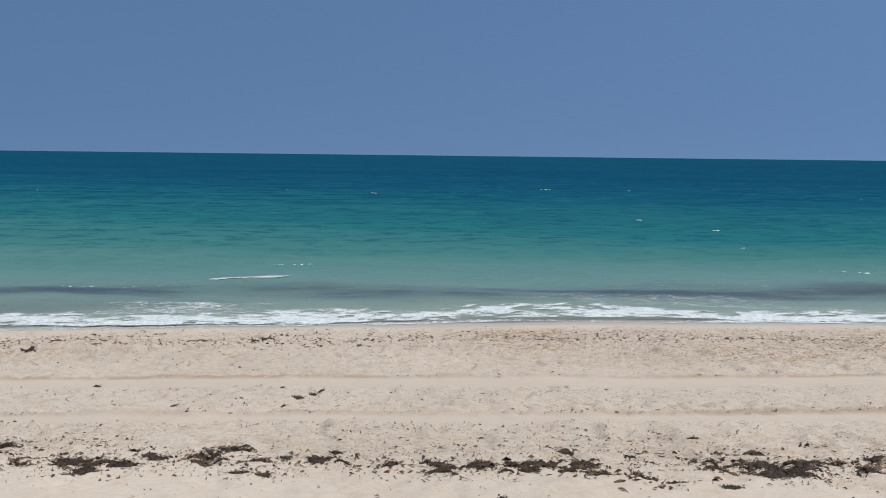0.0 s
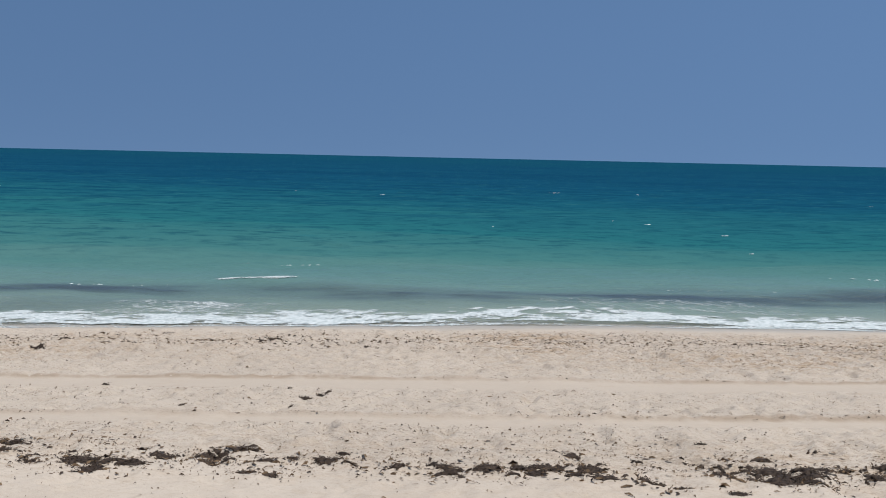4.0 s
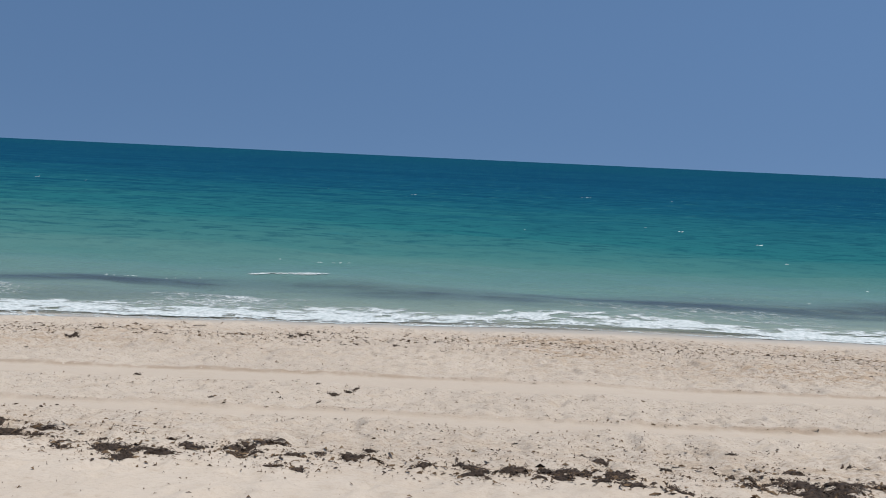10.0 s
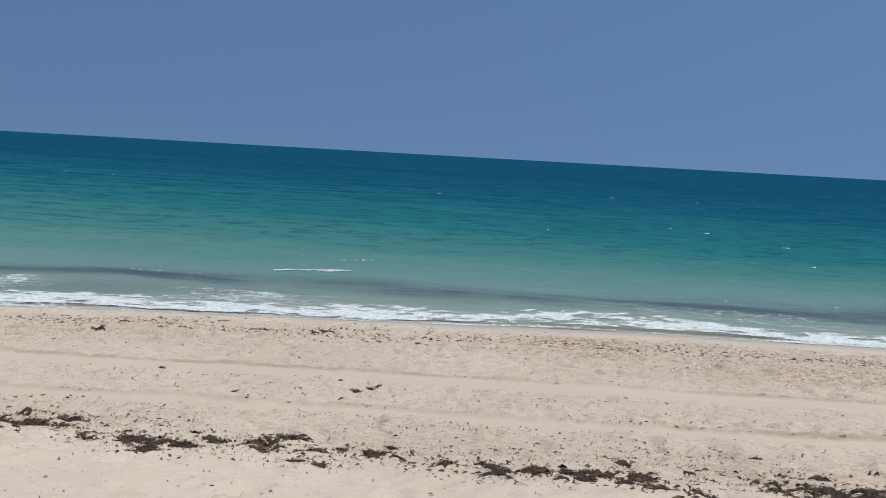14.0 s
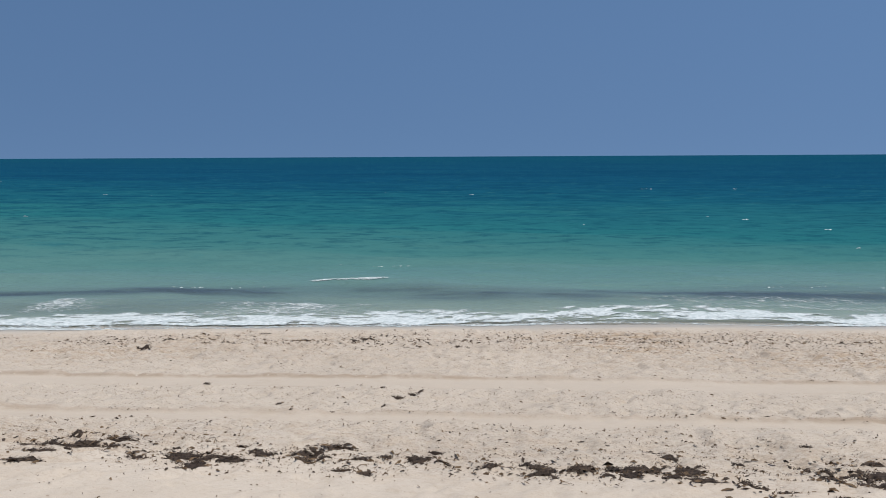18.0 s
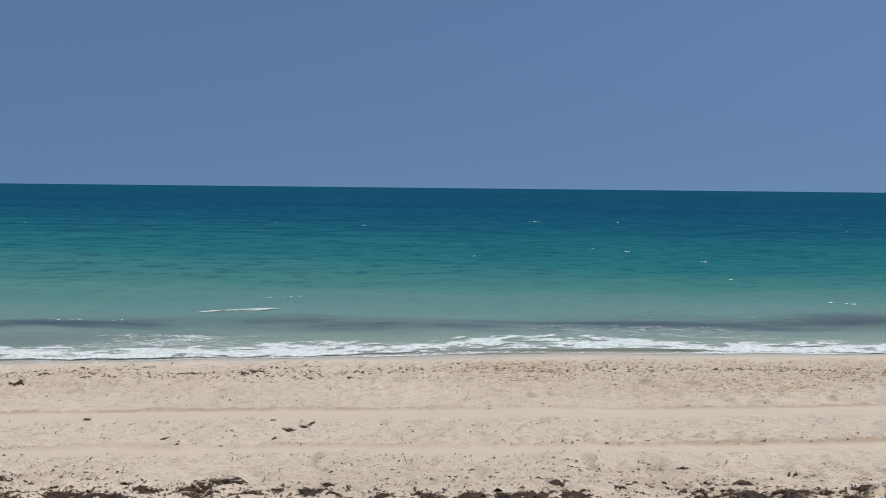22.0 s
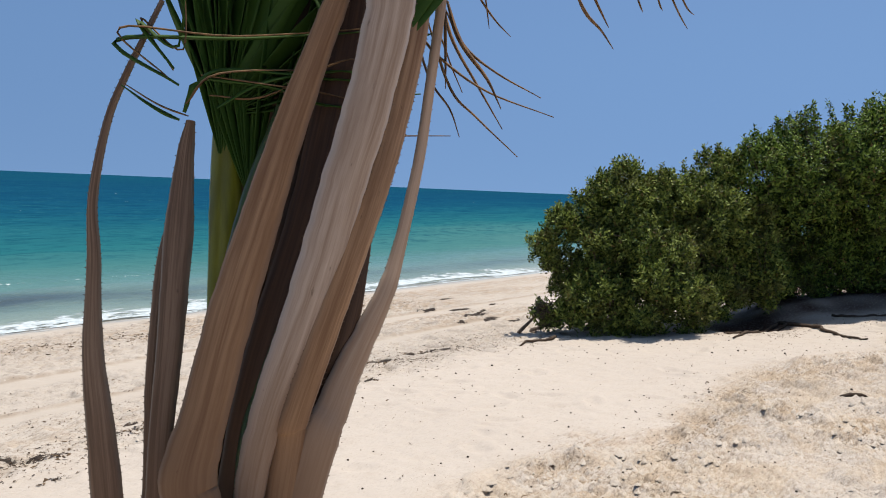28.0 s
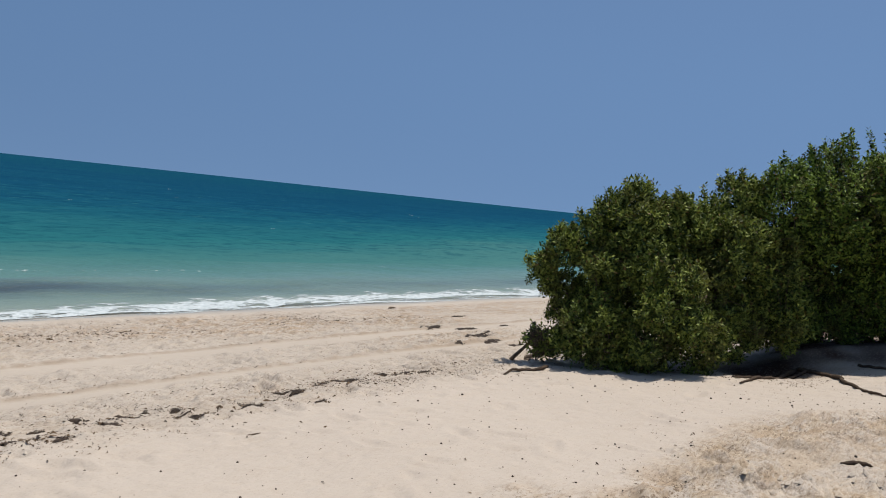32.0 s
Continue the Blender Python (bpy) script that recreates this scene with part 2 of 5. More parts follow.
def plain_material(name, dark, light, scale, roughness=0.8, specular=0.25, stretch=(1, 1, 1), bump=0.3, local=True, distance=0.002, patch=None):
    m = Nodes(name, roughness, specular)
    grain = m.noise(scale, 5, 0.65, stretch, local)
    wide = m.noise(scale * 0.13, 4, 0.6, stretch, local)
    base = m.mix(m.span(grain, 0.3, 0.7), dark, light)
    base = m.mix(m.span(wide, 0.45, 0.75, 0.0, 0.6), base, patch or dark)
    info = m.n.new("ShaderNodeObjectInfo").outputs["Random"]
    base = m.mix(m.span(info, 0.0, 1.0, 0.0, 0.22), base, dark)
    m.colour(base)
    m.bump(grain, bump, distance)
    return m.mat


def stalk_material(name, dark, light, edge):
    """Streaks that run along a stalk, pale frayed edges and dark blotches."""
    m = Nodes(name, 0.62, 0.3)
    at = m.n.new("ShaderNodeCombineXYZ")
    u, s = m.attribute("across"), m.attribute("along")
    m.link(u, at.inputs[0])
    m.link(s, at.inputs[1])
    own = m.n.new("ShaderNodeObjectInfo").outputs["Random"]
    m.link(m.math("MULTIPLY", own, 40.0), at.inputs[2])

    def streaks(scale, stretch):
        node, mapping = m.add("ShaderNodeTexNoise", Scale=scale, Detail=5.0, Roughness=0.65), m.add("ShaderNodeMapping", Scale=(1.0, stretch, 1.0))
        m.link(at.outputs[0], mapping.inputs["Vector"])
        m.link(mapping.outputs["Vector"], node.inputs["Vector"])
        return node.outputs["Fac"]

    fine, wide, spots = streaks(4.5, 1.0), streaks(1.1, 3.5), streaks(4.0, 9.0)
    base = m.mix(m.span(fine, 0.22, 0.74), dark, light)
    base = m.mix(m.span(wide, 0.42, 0.72, 0.0, 0.75), base, dark)
    base = m.mix(m.span(m.math("ABSOLUTE", u), 0.72, 1.0, 0.0, 0.7), base, edge)
    base = m.mix(m.span(spots, 0.66, 0.76, 0.0, 0.75), base, tuple(c * 0.35 for c in dark))
    base = m.mix(m.span(own, 0.0, 1.0, 0.0, 0.25), base, dark)
    base = m.mix(m.span(s, 0.46, 0.16, 0.0, 0.7), base, (0.14, 0.07, 0.034))  # the foot of a stalk is browner
    m.colour(base)
    m.bump(fine, 0.35, 0.0008)
    return m.mat


def leaf_material(name, dark, light, clear, brown=(0.16, 0.11, 0.04)):
    m = Nodes(name, 0.55, 0.18)
    island = m.n.new("ShaderNodeNewGeometry").outputs["Random Per Island"]
    base = m.mix(m.span(island, 0.0, 0.9), dark, light)
    base = m.mix(m.span(island, 0.955, 0.97), base, brown)
    patch = m.noise(1.6, 3)
    base = m.mix(m.span(patch, 0.50, 0.70, 0.0, 0.55), base, (0.120, 0.100, 0.038))
    m.colour(base)
    lit = m.n.new("ShaderNodeBsdfTranslucent")
    m.link(base, lit.inputs["Color"])
    both = m.n.new("ShaderNodeMixShader")
    both.inputs["Fac"].default_value = clear
    m.link(m.bsdf.outputs[0], both.inputs[1])
    m.link(lit.outputs[0], both.inputs[2])
    m.link(both.outputs[0], m.n["Material Output"].inputs["Surface"])
    return m.mat


SAND, SEA, FOAM = sand_material(), sea_material(), foam_material()
WEED = plain_material("dried_seaweed", (0.018, 0.012, 0.009), (0.080, 0.053, 0.036), 60, 0.7, 0.25, local=False)
SCRAP = plain_material("leaf_scraps", (0.07, 0.045, 0.027), (0.19, 0.13, 0.08), 30, 0.85, 0.15, local=False)
BARK = plain_material("grey_brown_bark", (0.06, 0.042, 0.03), (0.20, 0.155, 0.115), 45, 0.9, 0.15, (1, 1, 0.3), 0.8, True, 0.006)
LEAF = leaf_material("shrub_leaves", (0.020, 0.040, 0.008), (0.255, 0.310, 0.064), 0.16)
LEAF_DEEP = leaf_material("hedge_leaves", (0.010, 0.026, 0.005), (0.230, 0.330, 0.058), 0.08)
ROOT = plain_material("dark_root_bark", (0.035, 0.024, 0.018), (0.12, 0.085, 0.06), 60, 0.9, 0.15, (1, 1, 1), 0.8, True, 0.004)
DRIED = stalk_material("tan_leaf_stalk", (0.30, 0.19, 0.12), (0.47, 0.345, 0.25), (0.44, 0.37, 0.31))
AMBER = stalk_material("amber_leaf_stalk", (0.16, 0.075, 0.032), (0.40, 0.235, 0.125), (0.26, 0.18, 0.125))
DEAD = stalk_material("dead_leaf_stalk", (0.075, 0.040, 0.022), (0.29, 0.19, 0.125), (0.31, 0.25, 0.19))
PALE = stalk_material("bleached_leaf_stalk", (0.24, 0.155, 0.10), (0.50, 0.385, 0.30), (0.50, 0.43, 0.37))
BROWN = stalk_material("brown_leaf_stalk", (0.028, 0.013, 0.007), (0.11, 0.055, 0.028), (0.14, 0.08, 0.05))
OLIVE = plain_material("green_leaf_stalk", (0.125, 0.125, 0.008), (0.25, 0.245, 0.020), 70, 0.38, 0.45, (1, 1, 0.05), 0.15, True, 0.001)
GREEN = plain_material("green_leaf_stem", (0.022, 0.042, 0.010), (0.055, 0.085, 0.02), 120, 0.42, 0.4, (1, 1, 0.1), 0.3, True, 0.001)
BLADE = leaf_material("green_palm_blade", (0.030, 0.070, 0.012), (0.060, 0.125, 0.022), 0.3, (0.06, 0.10, 0.02))
DRY = plain_material("dry_palm_blade", (0.085, 0.048, 0.024), (0.24, 0.135, 0.06), 120, 0.7, 0.2, (1, 1, 0.1), 0.3, True, 0.001)
FIBRE = plain_material("palm_fibre", (0.030, 0.018, 0.011), (0.10, 0.062, 0.038), 150, 0.95, 0.1, (1, 1, 0.4), 0.9, True, 0.003)
THORN = plain_material("thorn", (0.09, 0.05, 0.03), (0.18, 0.11, 0.07), 200, 0.6, 0.3, bump=0.1)

# ---- helpers for meshes ----
rng = np.random.default_rng(7)
LATTICE = rng.random((256, 256))


def wander(x, y, scale, shift=0):
    """Smooth random heights from 0 to 1, with hills about 1 / scale metres apart."""
    x, y = x * scale + 31.7 + shift * 17.3, y * scale + 57.1 + shift * 9.1
    i, j = np.floor(x).astype(int), np.floor(y).astype(int)
    u, v = x - i, y - j
    u, v = u * u * (3 - 2 * u), v * v * (3 - 2 * v)
    a, b = LATTICE[i % 256, j % 256], LATTICE[(i + 1) % 256, j % 256]
    c, d = LATTICE[i % 256, (j + 1) % 256], LATTICE[(i + 1) % 256, (j + 1) % 256]
    return (a * (1 - u) + b * u) * (1 - v) + (c * (1 - u) + d * u) * v


def step(x, lo, hi):
    u = np.clip((x - lo) / (hi - lo), 0, 1)
    return u * u * (3 - 2 * u)


def mesh_from(name, verts, faces, material, smooth=False, values=None):
    """A mesh from arrays; faces is an array of rows of equal length."""
    verts, faces = np.asarray(verts, np.float32), np.asarray(faces, np.int32)
    me = bpy.data.meshes.new(name)
    me.vertices.add(len(verts))
    me.vertices.foreach_set("co", verts.ravel())
    me.loops.add(faces.size)
    me.loops.foreach_set("vertex_index", faces.ravel())
    me.polygons.add(len(faces))
    me.polygons.foreach_set("loop_start", np.arange(0, faces.size, faces.shape[1], dtype=np.int32))
    me.update(calc_edges=True)
    if smooth:
        me.polygons.foreach_set("use_smooth", np.ones(len(faces), bool))
    for key, value in (values or {}).items():
        me.attributes.new(key, "FLOAT", "POINT").data.foreach_set("value", np.asarray(value, np.float32).ravel())
    me.materials.append(material)
    me.validate()
    return me


def grid_faces(nx, ny):
    i = (np.arange(nx - 1)[:, None] * ny + np.arange(ny - 1)[None]).ravel()
    return np.stack([i, i + ny, i + ny + 1, i + 1], 1)


def part(name, me, parent, label=""):
    ob = new(name, me)
    ob.parent = parent
    if label:
        ob["label"] = label
    return ob


def thing(name, place=(0, 0, 0)):
    ob = new(name)
    ob.location = place
    ob.empty_display_size = 0.1
    return ob


# ---- the beach ----
def shore(x):
    """Where the water's edge lies."""
    x = np.clip(x, -25, 60)
    return 13.62 + 0.04 * x - 0.28 * np.logaddexp(0, -x / 2.5)


def wrack(x):
    """Where the line of stranded weed lies."""
    return 4.62 + 0.6 * step(x, 1.5, 8.0)


TRACKS = ((7.62, 0.065, 0.30), (6.03, 0.065, 0.20))  # wheel tracks: where they cross x = 0, how they lean, half their width


def by_hedge(x, y):
    """Along the hedge, and away from the path."""
    return (x - 0.93) * 0.506 - (y + 0.48) * 0.8625, (x - 0.93) * 0.8625 + (y + 0.48) * 0.506


def beach_base(x, y):
    s, w = shore(x), wrack(x)
    u = (y - w) / (s - w)
    face = np.interp(u, [-0.2, 0, 0.175, 0.375, 0.8, 1.0, 1.2, 2.5, 6, 12], [0.95, 0.95, 0.77, 0.60, 0.17, 0.0, -0.16, -0.9, -2.5, -4])
    inland = 0.17 * (1 - np.exp(-np.clip(w - y, 0, None) / 1.5))
    mound = 0.60 * np.exp(-((x - 13.2) ** 2) / 34 - ((y + 1.5) ** 2) / 13)
    return face + inland + mound


def on_track(x, y, grow=1.0):
    """1 on the wheel tracks, 0 beside them."""
    return np.clip(sum(np.exp(-(((y - at - lean * x) / (half * grow)) ** 6)) for at, lean, half in TRACKS), 0, 1)


def rough_sand(x, y):
    """How trodden the sand is, 0 to 1."""
    f = step(y, 4.3, 5.0) * 0.75 + 0.25 * step(y, 8.2, 9.0)
    f = f * (1 - step(y, shore(x) - 1.2, shore(x) - 0.5))
    return np.clip((f + 0.24) * (1 - 0.95 * on_track(x, y, 1.1)), 0, 1)


def turned_sand(x, y):
    """Sand that has been dug over, in front of the hedge."""
    return step(y + 0.13 * (x - 4) + 0.9 * (wander(x, y, 0.8, 25) - 0.5), 2.6, 2.0) * step(x + 1.6 * (wander(x, y, 0.7, 44) - 0.5), 2.4, 3.8) * step(x, 14, 11) * step(y + 1.2 * (wander(x, y, 0.6, 45) - 0.5), -1.3, -0.4)


# small pits where something has dug, each with a loose rim
PITS = [(6.43, 1.76), (5.50, 2.08), (6.25, 1.55), (5.85, 1.72), (7.35, 1.75), (7.62, 0.62), (8.30, 1.62), (6.95, 1.30), (8.05, 0.45), (6.80, 0.72), (4.90, 1.95), (3.35, 2.30)]


def beach_height(x, y):
    z = beach_base(x, y)
    near = step(np.abs(x - 4), 40, 18) * step(np.abs(y - 5), 22, 12)
    r = rough_sand(x, y) * near
    lumps = np.abs(wander(x, y, 2.6) - 0.5) + 0.6 * np.abs(wander(x, y, 6.1, 3) - 0.5) + 0.35 * wander(x, y, 13.0, 5)
    z = z + r * 0.075 * (lumps - 0.40)
    clods = np.abs(wander(x, y, 3.7, 26) - 0.5) + 0.7 * wander(x, y, 9.0, 27) * wander(x, y, 2.2, 29) + 0.4 * np.abs(wander(x, y, 17.0, 28) - 0.5)
    z = z + turned_sand(x, y) * (0.11 * (clods - 0.42) + 0.028 * (wander(x, y, 13.0, 34) - 0.5) + 0.022 * (wander(x, y, 27.0, 35) - 0.5))
    for px, py in PITS:
        q = ((x - px) / 0.20) ** 2 + ((y - py) / 0.13) ** 2
        z = z + (0.020 * np.exp(-((np.sqrt(q) - 1.3) ** 2) * 5) * (2.0 * wander(x, y, 8.0, 46) - 0.4) - 0.030 * np.exp(-q * 1.5)) * (0.5 + wander(x, y, 21.0, 47))
    z = z + near * 0.02 * (wander(x, y, 1.1, 7) - 0.5) + 0.05 * (wander(x, y, 0.25, 9) - 0.5) * step(y, 13, 9)
    # a bank of sand under the hedge and a hollow between its shrubs
    along, away = by_hedge(x, y)
    z = z + 0.20 * step(away + 0.35 * (wander(x, y, 1.1, 48) - 0.5), 11.0, 11.65) * step(along, 2.1, 3.2)
    z = z - 0.13 * np.exp(-(((along - 2.25) / 0.42) ** 2) - (((away - 10.55) / 0.45) ** 2)) * (0.6 + 0.8 * wander(x, y, 4.0, 49))
    # two wheel tracks along the shore, sunk between low rims
    for at, lean, half in TRACKS:
        d = y - at - lean * x
        z = z - near * 0.020 * np.exp(-((d / half) ** 6)) + near * 0.010 * np.exp(-(((np.abs(d) - half * 1.2) / 0.06) ** 2))
    return z


def spaced(fine_lo, fine_hi, gap, reach, grow=1.16):
    mid = np.arange(fine_lo, fine_hi, gap)
    out, d, p = [], gap, 0.0
    while p < reach:
        d *= grow
        p += d
        out.append(p)
    out = np.array(out)
    return np.concatenate([fine_lo - out[::-1], mid, mid[-1] + out])


GX, GY = spaced(-7.5, 13.5, 0.031, 4700), spaced(-0.6, 13.8, 0.031, 4700)


def trodden():
    """Heights of the beach over the grid, with single footprints."""
    x, y = [a.ravel() for a in np.meshgrid(GX, GY, indexing="ij")]
    z = beach_height(x, y).reshape(len(GX), len(GY))
    for number in range(11000):
        px, py = rng.uniform(-7.2, 13.2), rng.uniform(3.9, 12.5) if number % 6 else rng.uniform(-0.3, 4.3)
        spot = np.array([px]), np.array([py])
        if on_track(*spot, 1.35)[0] > 0.3:
            continue
        soft = rough_sand(*spot)[0] > 0.5 or turned_sand(*spot)[0] > 0.5
        if not soft and rng.random() < 0.5:
            continue
        small = 0.42 if number % 5 else 1.0
        turn, long, wide, deep = rng.uniform(0, 3.14), small * rng.uniform(0.08, 0.16), small * rng.uniform(0.045, 0.075), small * rng.uniform(0.014, 0.032)
        dug = turned_sand(*spot)[0]
        deep *= 0.9 if not soft else 1 + 0.7 * dug
        wide *= 1 - 0.3 * dug
        i0, i1 = np.searchsorted(GX, (px - 0.3, px + 0.3))
        j0, j1 = np.searchsorted(GY, (py - 0.3, py + 0.3))
        dx, dy = (GX[i0:i1] - px)[:, None], (GY[j0:j1] - py)[None]
        a, b = dx * math.cos(turn) + dy * math.sin(turn), dy * math.cos(turn) - dx * math.sin(turn)
        q = (a / long) ** 2 + (b / wide) ** 2
        z[i0:i1, j0:j1] += deep * (-np.exp(-q) + 0.55 * np.exp(-((np.sqrt(q) - 1.6) ** 2) * 4))
    return z


GZ = trodden()


def ground_at(x, y):
    """The height of the finished sand."""
    i, j = np.clip(np.searchsorted(GX, x) - 1, 0, len(GX) - 2), np.clip(np.searchsorted(GY, y) - 1, 0, len(GY) - 2)
    u, v = (x - GX[i]) / (GX[i + 1] - GX[i]), (y - GY[j]) / (GY[j + 1] - GY[j])
    return (GZ[i, j] * (1 - u) + GZ[i + 1, j] * u) * (1 - v) + (GZ[i, j + 1] * (1 - u) + GZ[i + 1, j + 1] * u) * v


def build_beach():
    x, y = [a.ravel() for a in np.meshgrid(GX, GY, indexing="ij")]
    gap = shore(x) - y
    wet = step(gap, 0.75 + 0.5 * wander(x, y, 0.5, 4), 0.1)
    band = step(gap, 0.9, 1.6) * step(gap, 5.4, 4.0) * (0.30 + 0.70 * step(x, -1, 2.5))
    upper = 0.5 * np.exp(-(((y - wrack(x) - 0.3) / 0.6) ** 2))
    turned = turned_sand(x, y)
    packed = on_track(x, y)
    rim_shade = 0
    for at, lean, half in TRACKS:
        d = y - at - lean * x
        # edge shade as colour, strong on the far side and weak on the near
        rim_shade = rim_shade + np.exp(-(((d - half * 1.02) / 0.045) ** 2)) * (0.35 + 0.9 * wander(x, y, 0.5, 50)) + 0.45 * np.exp(-(((d + half * 0.75) / 0.05) ** 2)) * wander(x, y, 0.4, 51)
    patch = np.exp(-((x - 11.6) ** 2) / 3 - ((y - 7.5) ** 2) / 1.2)
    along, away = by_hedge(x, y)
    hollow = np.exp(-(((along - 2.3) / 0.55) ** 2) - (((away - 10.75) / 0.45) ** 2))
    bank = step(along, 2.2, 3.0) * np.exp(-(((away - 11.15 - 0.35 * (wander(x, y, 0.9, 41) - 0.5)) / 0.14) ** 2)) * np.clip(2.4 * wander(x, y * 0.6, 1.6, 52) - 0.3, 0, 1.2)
    # fallen leaves behind the bank's edge, spread wide to paint its shade too
    shed_shade = 0.95 * step(away + 0.4 * (wander(x, y, 1.5, 65) - 0.5), 11.0, 11.4) * step(along, 1.9, 2.8)
    humus_shade = np.clip(1.4 * hollow + bank + shed_shade * (0.35 + 1.1 * wander(x, y, 3.0, 66)), 0, 1)
    pits = sum(np.exp(-((x - px) / 0.26) ** 2 - ((y - py) / 0.17) ** 2) for px, py in PITS)
    # the turned share stands for litter and for the painted shade of clods
    litter = np.clip(0.06 + band * (0.15 + 1.9 * wander(x, y, 0.7, 2) ** 1.8) + upper * (0.2 + wander(x, y, 0.9, 6)) + 0.9 * turned * wander(x, y, 1.6, 8) ** 2 + 0.8 * pits + 0.8 * patch + 1.3 * hollow, 0, 1) * (1 - 0.9 * packed)
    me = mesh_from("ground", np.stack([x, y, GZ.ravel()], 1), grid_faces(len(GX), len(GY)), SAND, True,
                   {"wet": wet, "litter": litter, "dry": step(y - wrack(x), 0.0, -0.8) * step(x, 0.5, 4.0), "packed": packed, "rim_shade": np.clip(rim_shade, 0, 1), "humus_shade": humus_shade,
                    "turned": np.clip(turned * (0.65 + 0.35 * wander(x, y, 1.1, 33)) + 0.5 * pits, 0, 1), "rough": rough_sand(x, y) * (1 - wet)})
    return tagged(new("ground", me), "pale trodden beach sand with wheel tracks along the water", "beach", kind="structure")


build_beach()


# ---- the sea ----
def wave_height(x, y):
    off = y - shore(x)
    calm = step(off, 0.1, 2.5)
    far = step(off, 140, 25)
    bend = 0.9 * np.sin(x * 0.11) + 1.4 * (wander(x, y, 0.09, 1) - 0.5) + 0.8 * np.sin(x * 0.31 + 1)
    swell = np.sin((off + bend) * 1.65 + 0.4) * 0.5 + 0.5
    z = 0.085 * (swell ** 2.5 - 0.25) * step(off, 0.8, 2.6) * (0.3 + wander(x, y, 0.16, 2)) * step(off, 40, 9)
    z = z + 0.11 * (wander(x * 0.4, y, 0.55, 3) - 0.5) * far * calm + 0.06 * (wander(x * 0.5, y, 1.5, 4) - 0.5) * far * calm
    z = z + 0.03 * (wander(x * 0.6, y, 4.0, 6) - 0.5) * step(off, 20, 6) * calm
    return z + 0.012


def build_sea():
    gx = spaced(-16, 30, 0.17, 4600, 1.12)
    go = np.concatenate([np.arange(-0.6, 12, 0.075), 12 + np.cumsum(0.075 * 1.022 ** np.arange(1, 320))])
    go = np.concatenate([go[go < 60], 60 + np.cumsum(1.2 * 1.09 ** np.arange(68))])
    go = np.append(go[go < 4300], 4500.0)
    x, off = [a.ravel() for a in np.meshgrid(gx, go, indexing="ij")]
    y = shore(x) + off
    z = wave_height(x, y)
    band = 2.75 + 0.35 * np.sin(x * 0.23) + 1.1 * step(x, 1, -6) + 0.5 * (wander(x, 0 * x, 0.35, 53) - 0.5)
    weed = np.exp(-(((off - band) / (0.62 + 0.22 * step(x, -2, 5))) ** 2)) + 0.35 * np.exp(-(((off - 1.9) / 0.7) ** 2)) * step(x, 0, -5)
    me = mesh_from("water", np.stack([x, y, z], 1), grid_faces(len(gx), len(go)), SEA, True, {"offshore": off, "depth": off * (1 + 0.55 * np.clip(x / (np.abs(off) + 14), -0.7, 0.7) * step(off, 3, 20) - 0.72 * step(x / (np.abs(off) + 14), 0.7, 1.5) * step(off, 3, 20)), "weed": np.clip(weed, 0, 1) * (1 - 0.6 * step(x, 7, 15))})
    return tagged(new("water", me), "turquoise shallow sea turning deep blue towards the horizon", "sea", kind="structure")


build_sea()


def foam_ribbon(name, x0, x1, line, wide, high, thick, label, seed, gap=0.07):
    """A low ridge of foam that lies on the water along line(x); thick(x, v) with v from 0 seaward edge to 1 beach edge."""
    gx, gv = np.arange(x0, x1, gap), np.linspace(0, 1, 22)
    x, v = [a.ravel() for a in np.meshgrid(gx, gv, indexing="ij")]
    end = step(x, x0, x0 + 1.0) * step(x, x1, x1 - 1.0)
    y = line(x) + (0.5 - v) * wide * (0.5 + 0.5 * end) * (0.75 + 0.5 * wander(x, 0 * x, 0.6, seed))
    y = y + 0.22 * (wander(x, 0 * x, 0.9, seed + 2) - 0.5) + 0.09 * (wander(x, 0 * x, 3.1, seed + 3) - 0.5)
    ridge = np.exp(-(((v - 0.62) / 0.22) ** 2)) * end
    z = wave_height(x, y) + 0.006 + high * ridge * (0.45 + 0.8 * wander(x, y, 1.3, seed) + 0.35 * (wander(x, y, 7.0, seed + 1) - 0.5))
    z = np.maximum(z, ground_at(x, y) + 0.006)
    edge = step(v, 0, 0.18) * step(v, 1, 0.9)
    t = thick(x, v) * edge * end + (edge * end - 1) * 0.6
    faces = grid_faces(len(gx), len(gv))
    faces = faces[t[faces].max(1) > 0.14][:, ::-1]
    me = mesh_from(name, np.stack([x, y, z], 1), faces, FOAM, True, {"thick": t})
    return tagged(new(name, me), label, "foam", "foam on the sea", "stuff")


SHORE_FOAM, BREAKER = "thin white edge of foam where the water meets the sand", "white foam of a small wave breaking along the shore"
foam_ribbon("swash_foam", -14, 34, lambda x: shore(x) + 0.06 + 0.14 * np.sin(x * 0.42 + 1) + 0.1 * np.sin(x * 1.3), 0.70, 0.0,
            lambda x, v: 0.20 + 0.20 * np.exp(-(((v - 0.78) / 0.16) ** 2)) + 0.5 * (wander(x, v, 0.35, 11) - 0.5), SHORE_FOAM, 3)
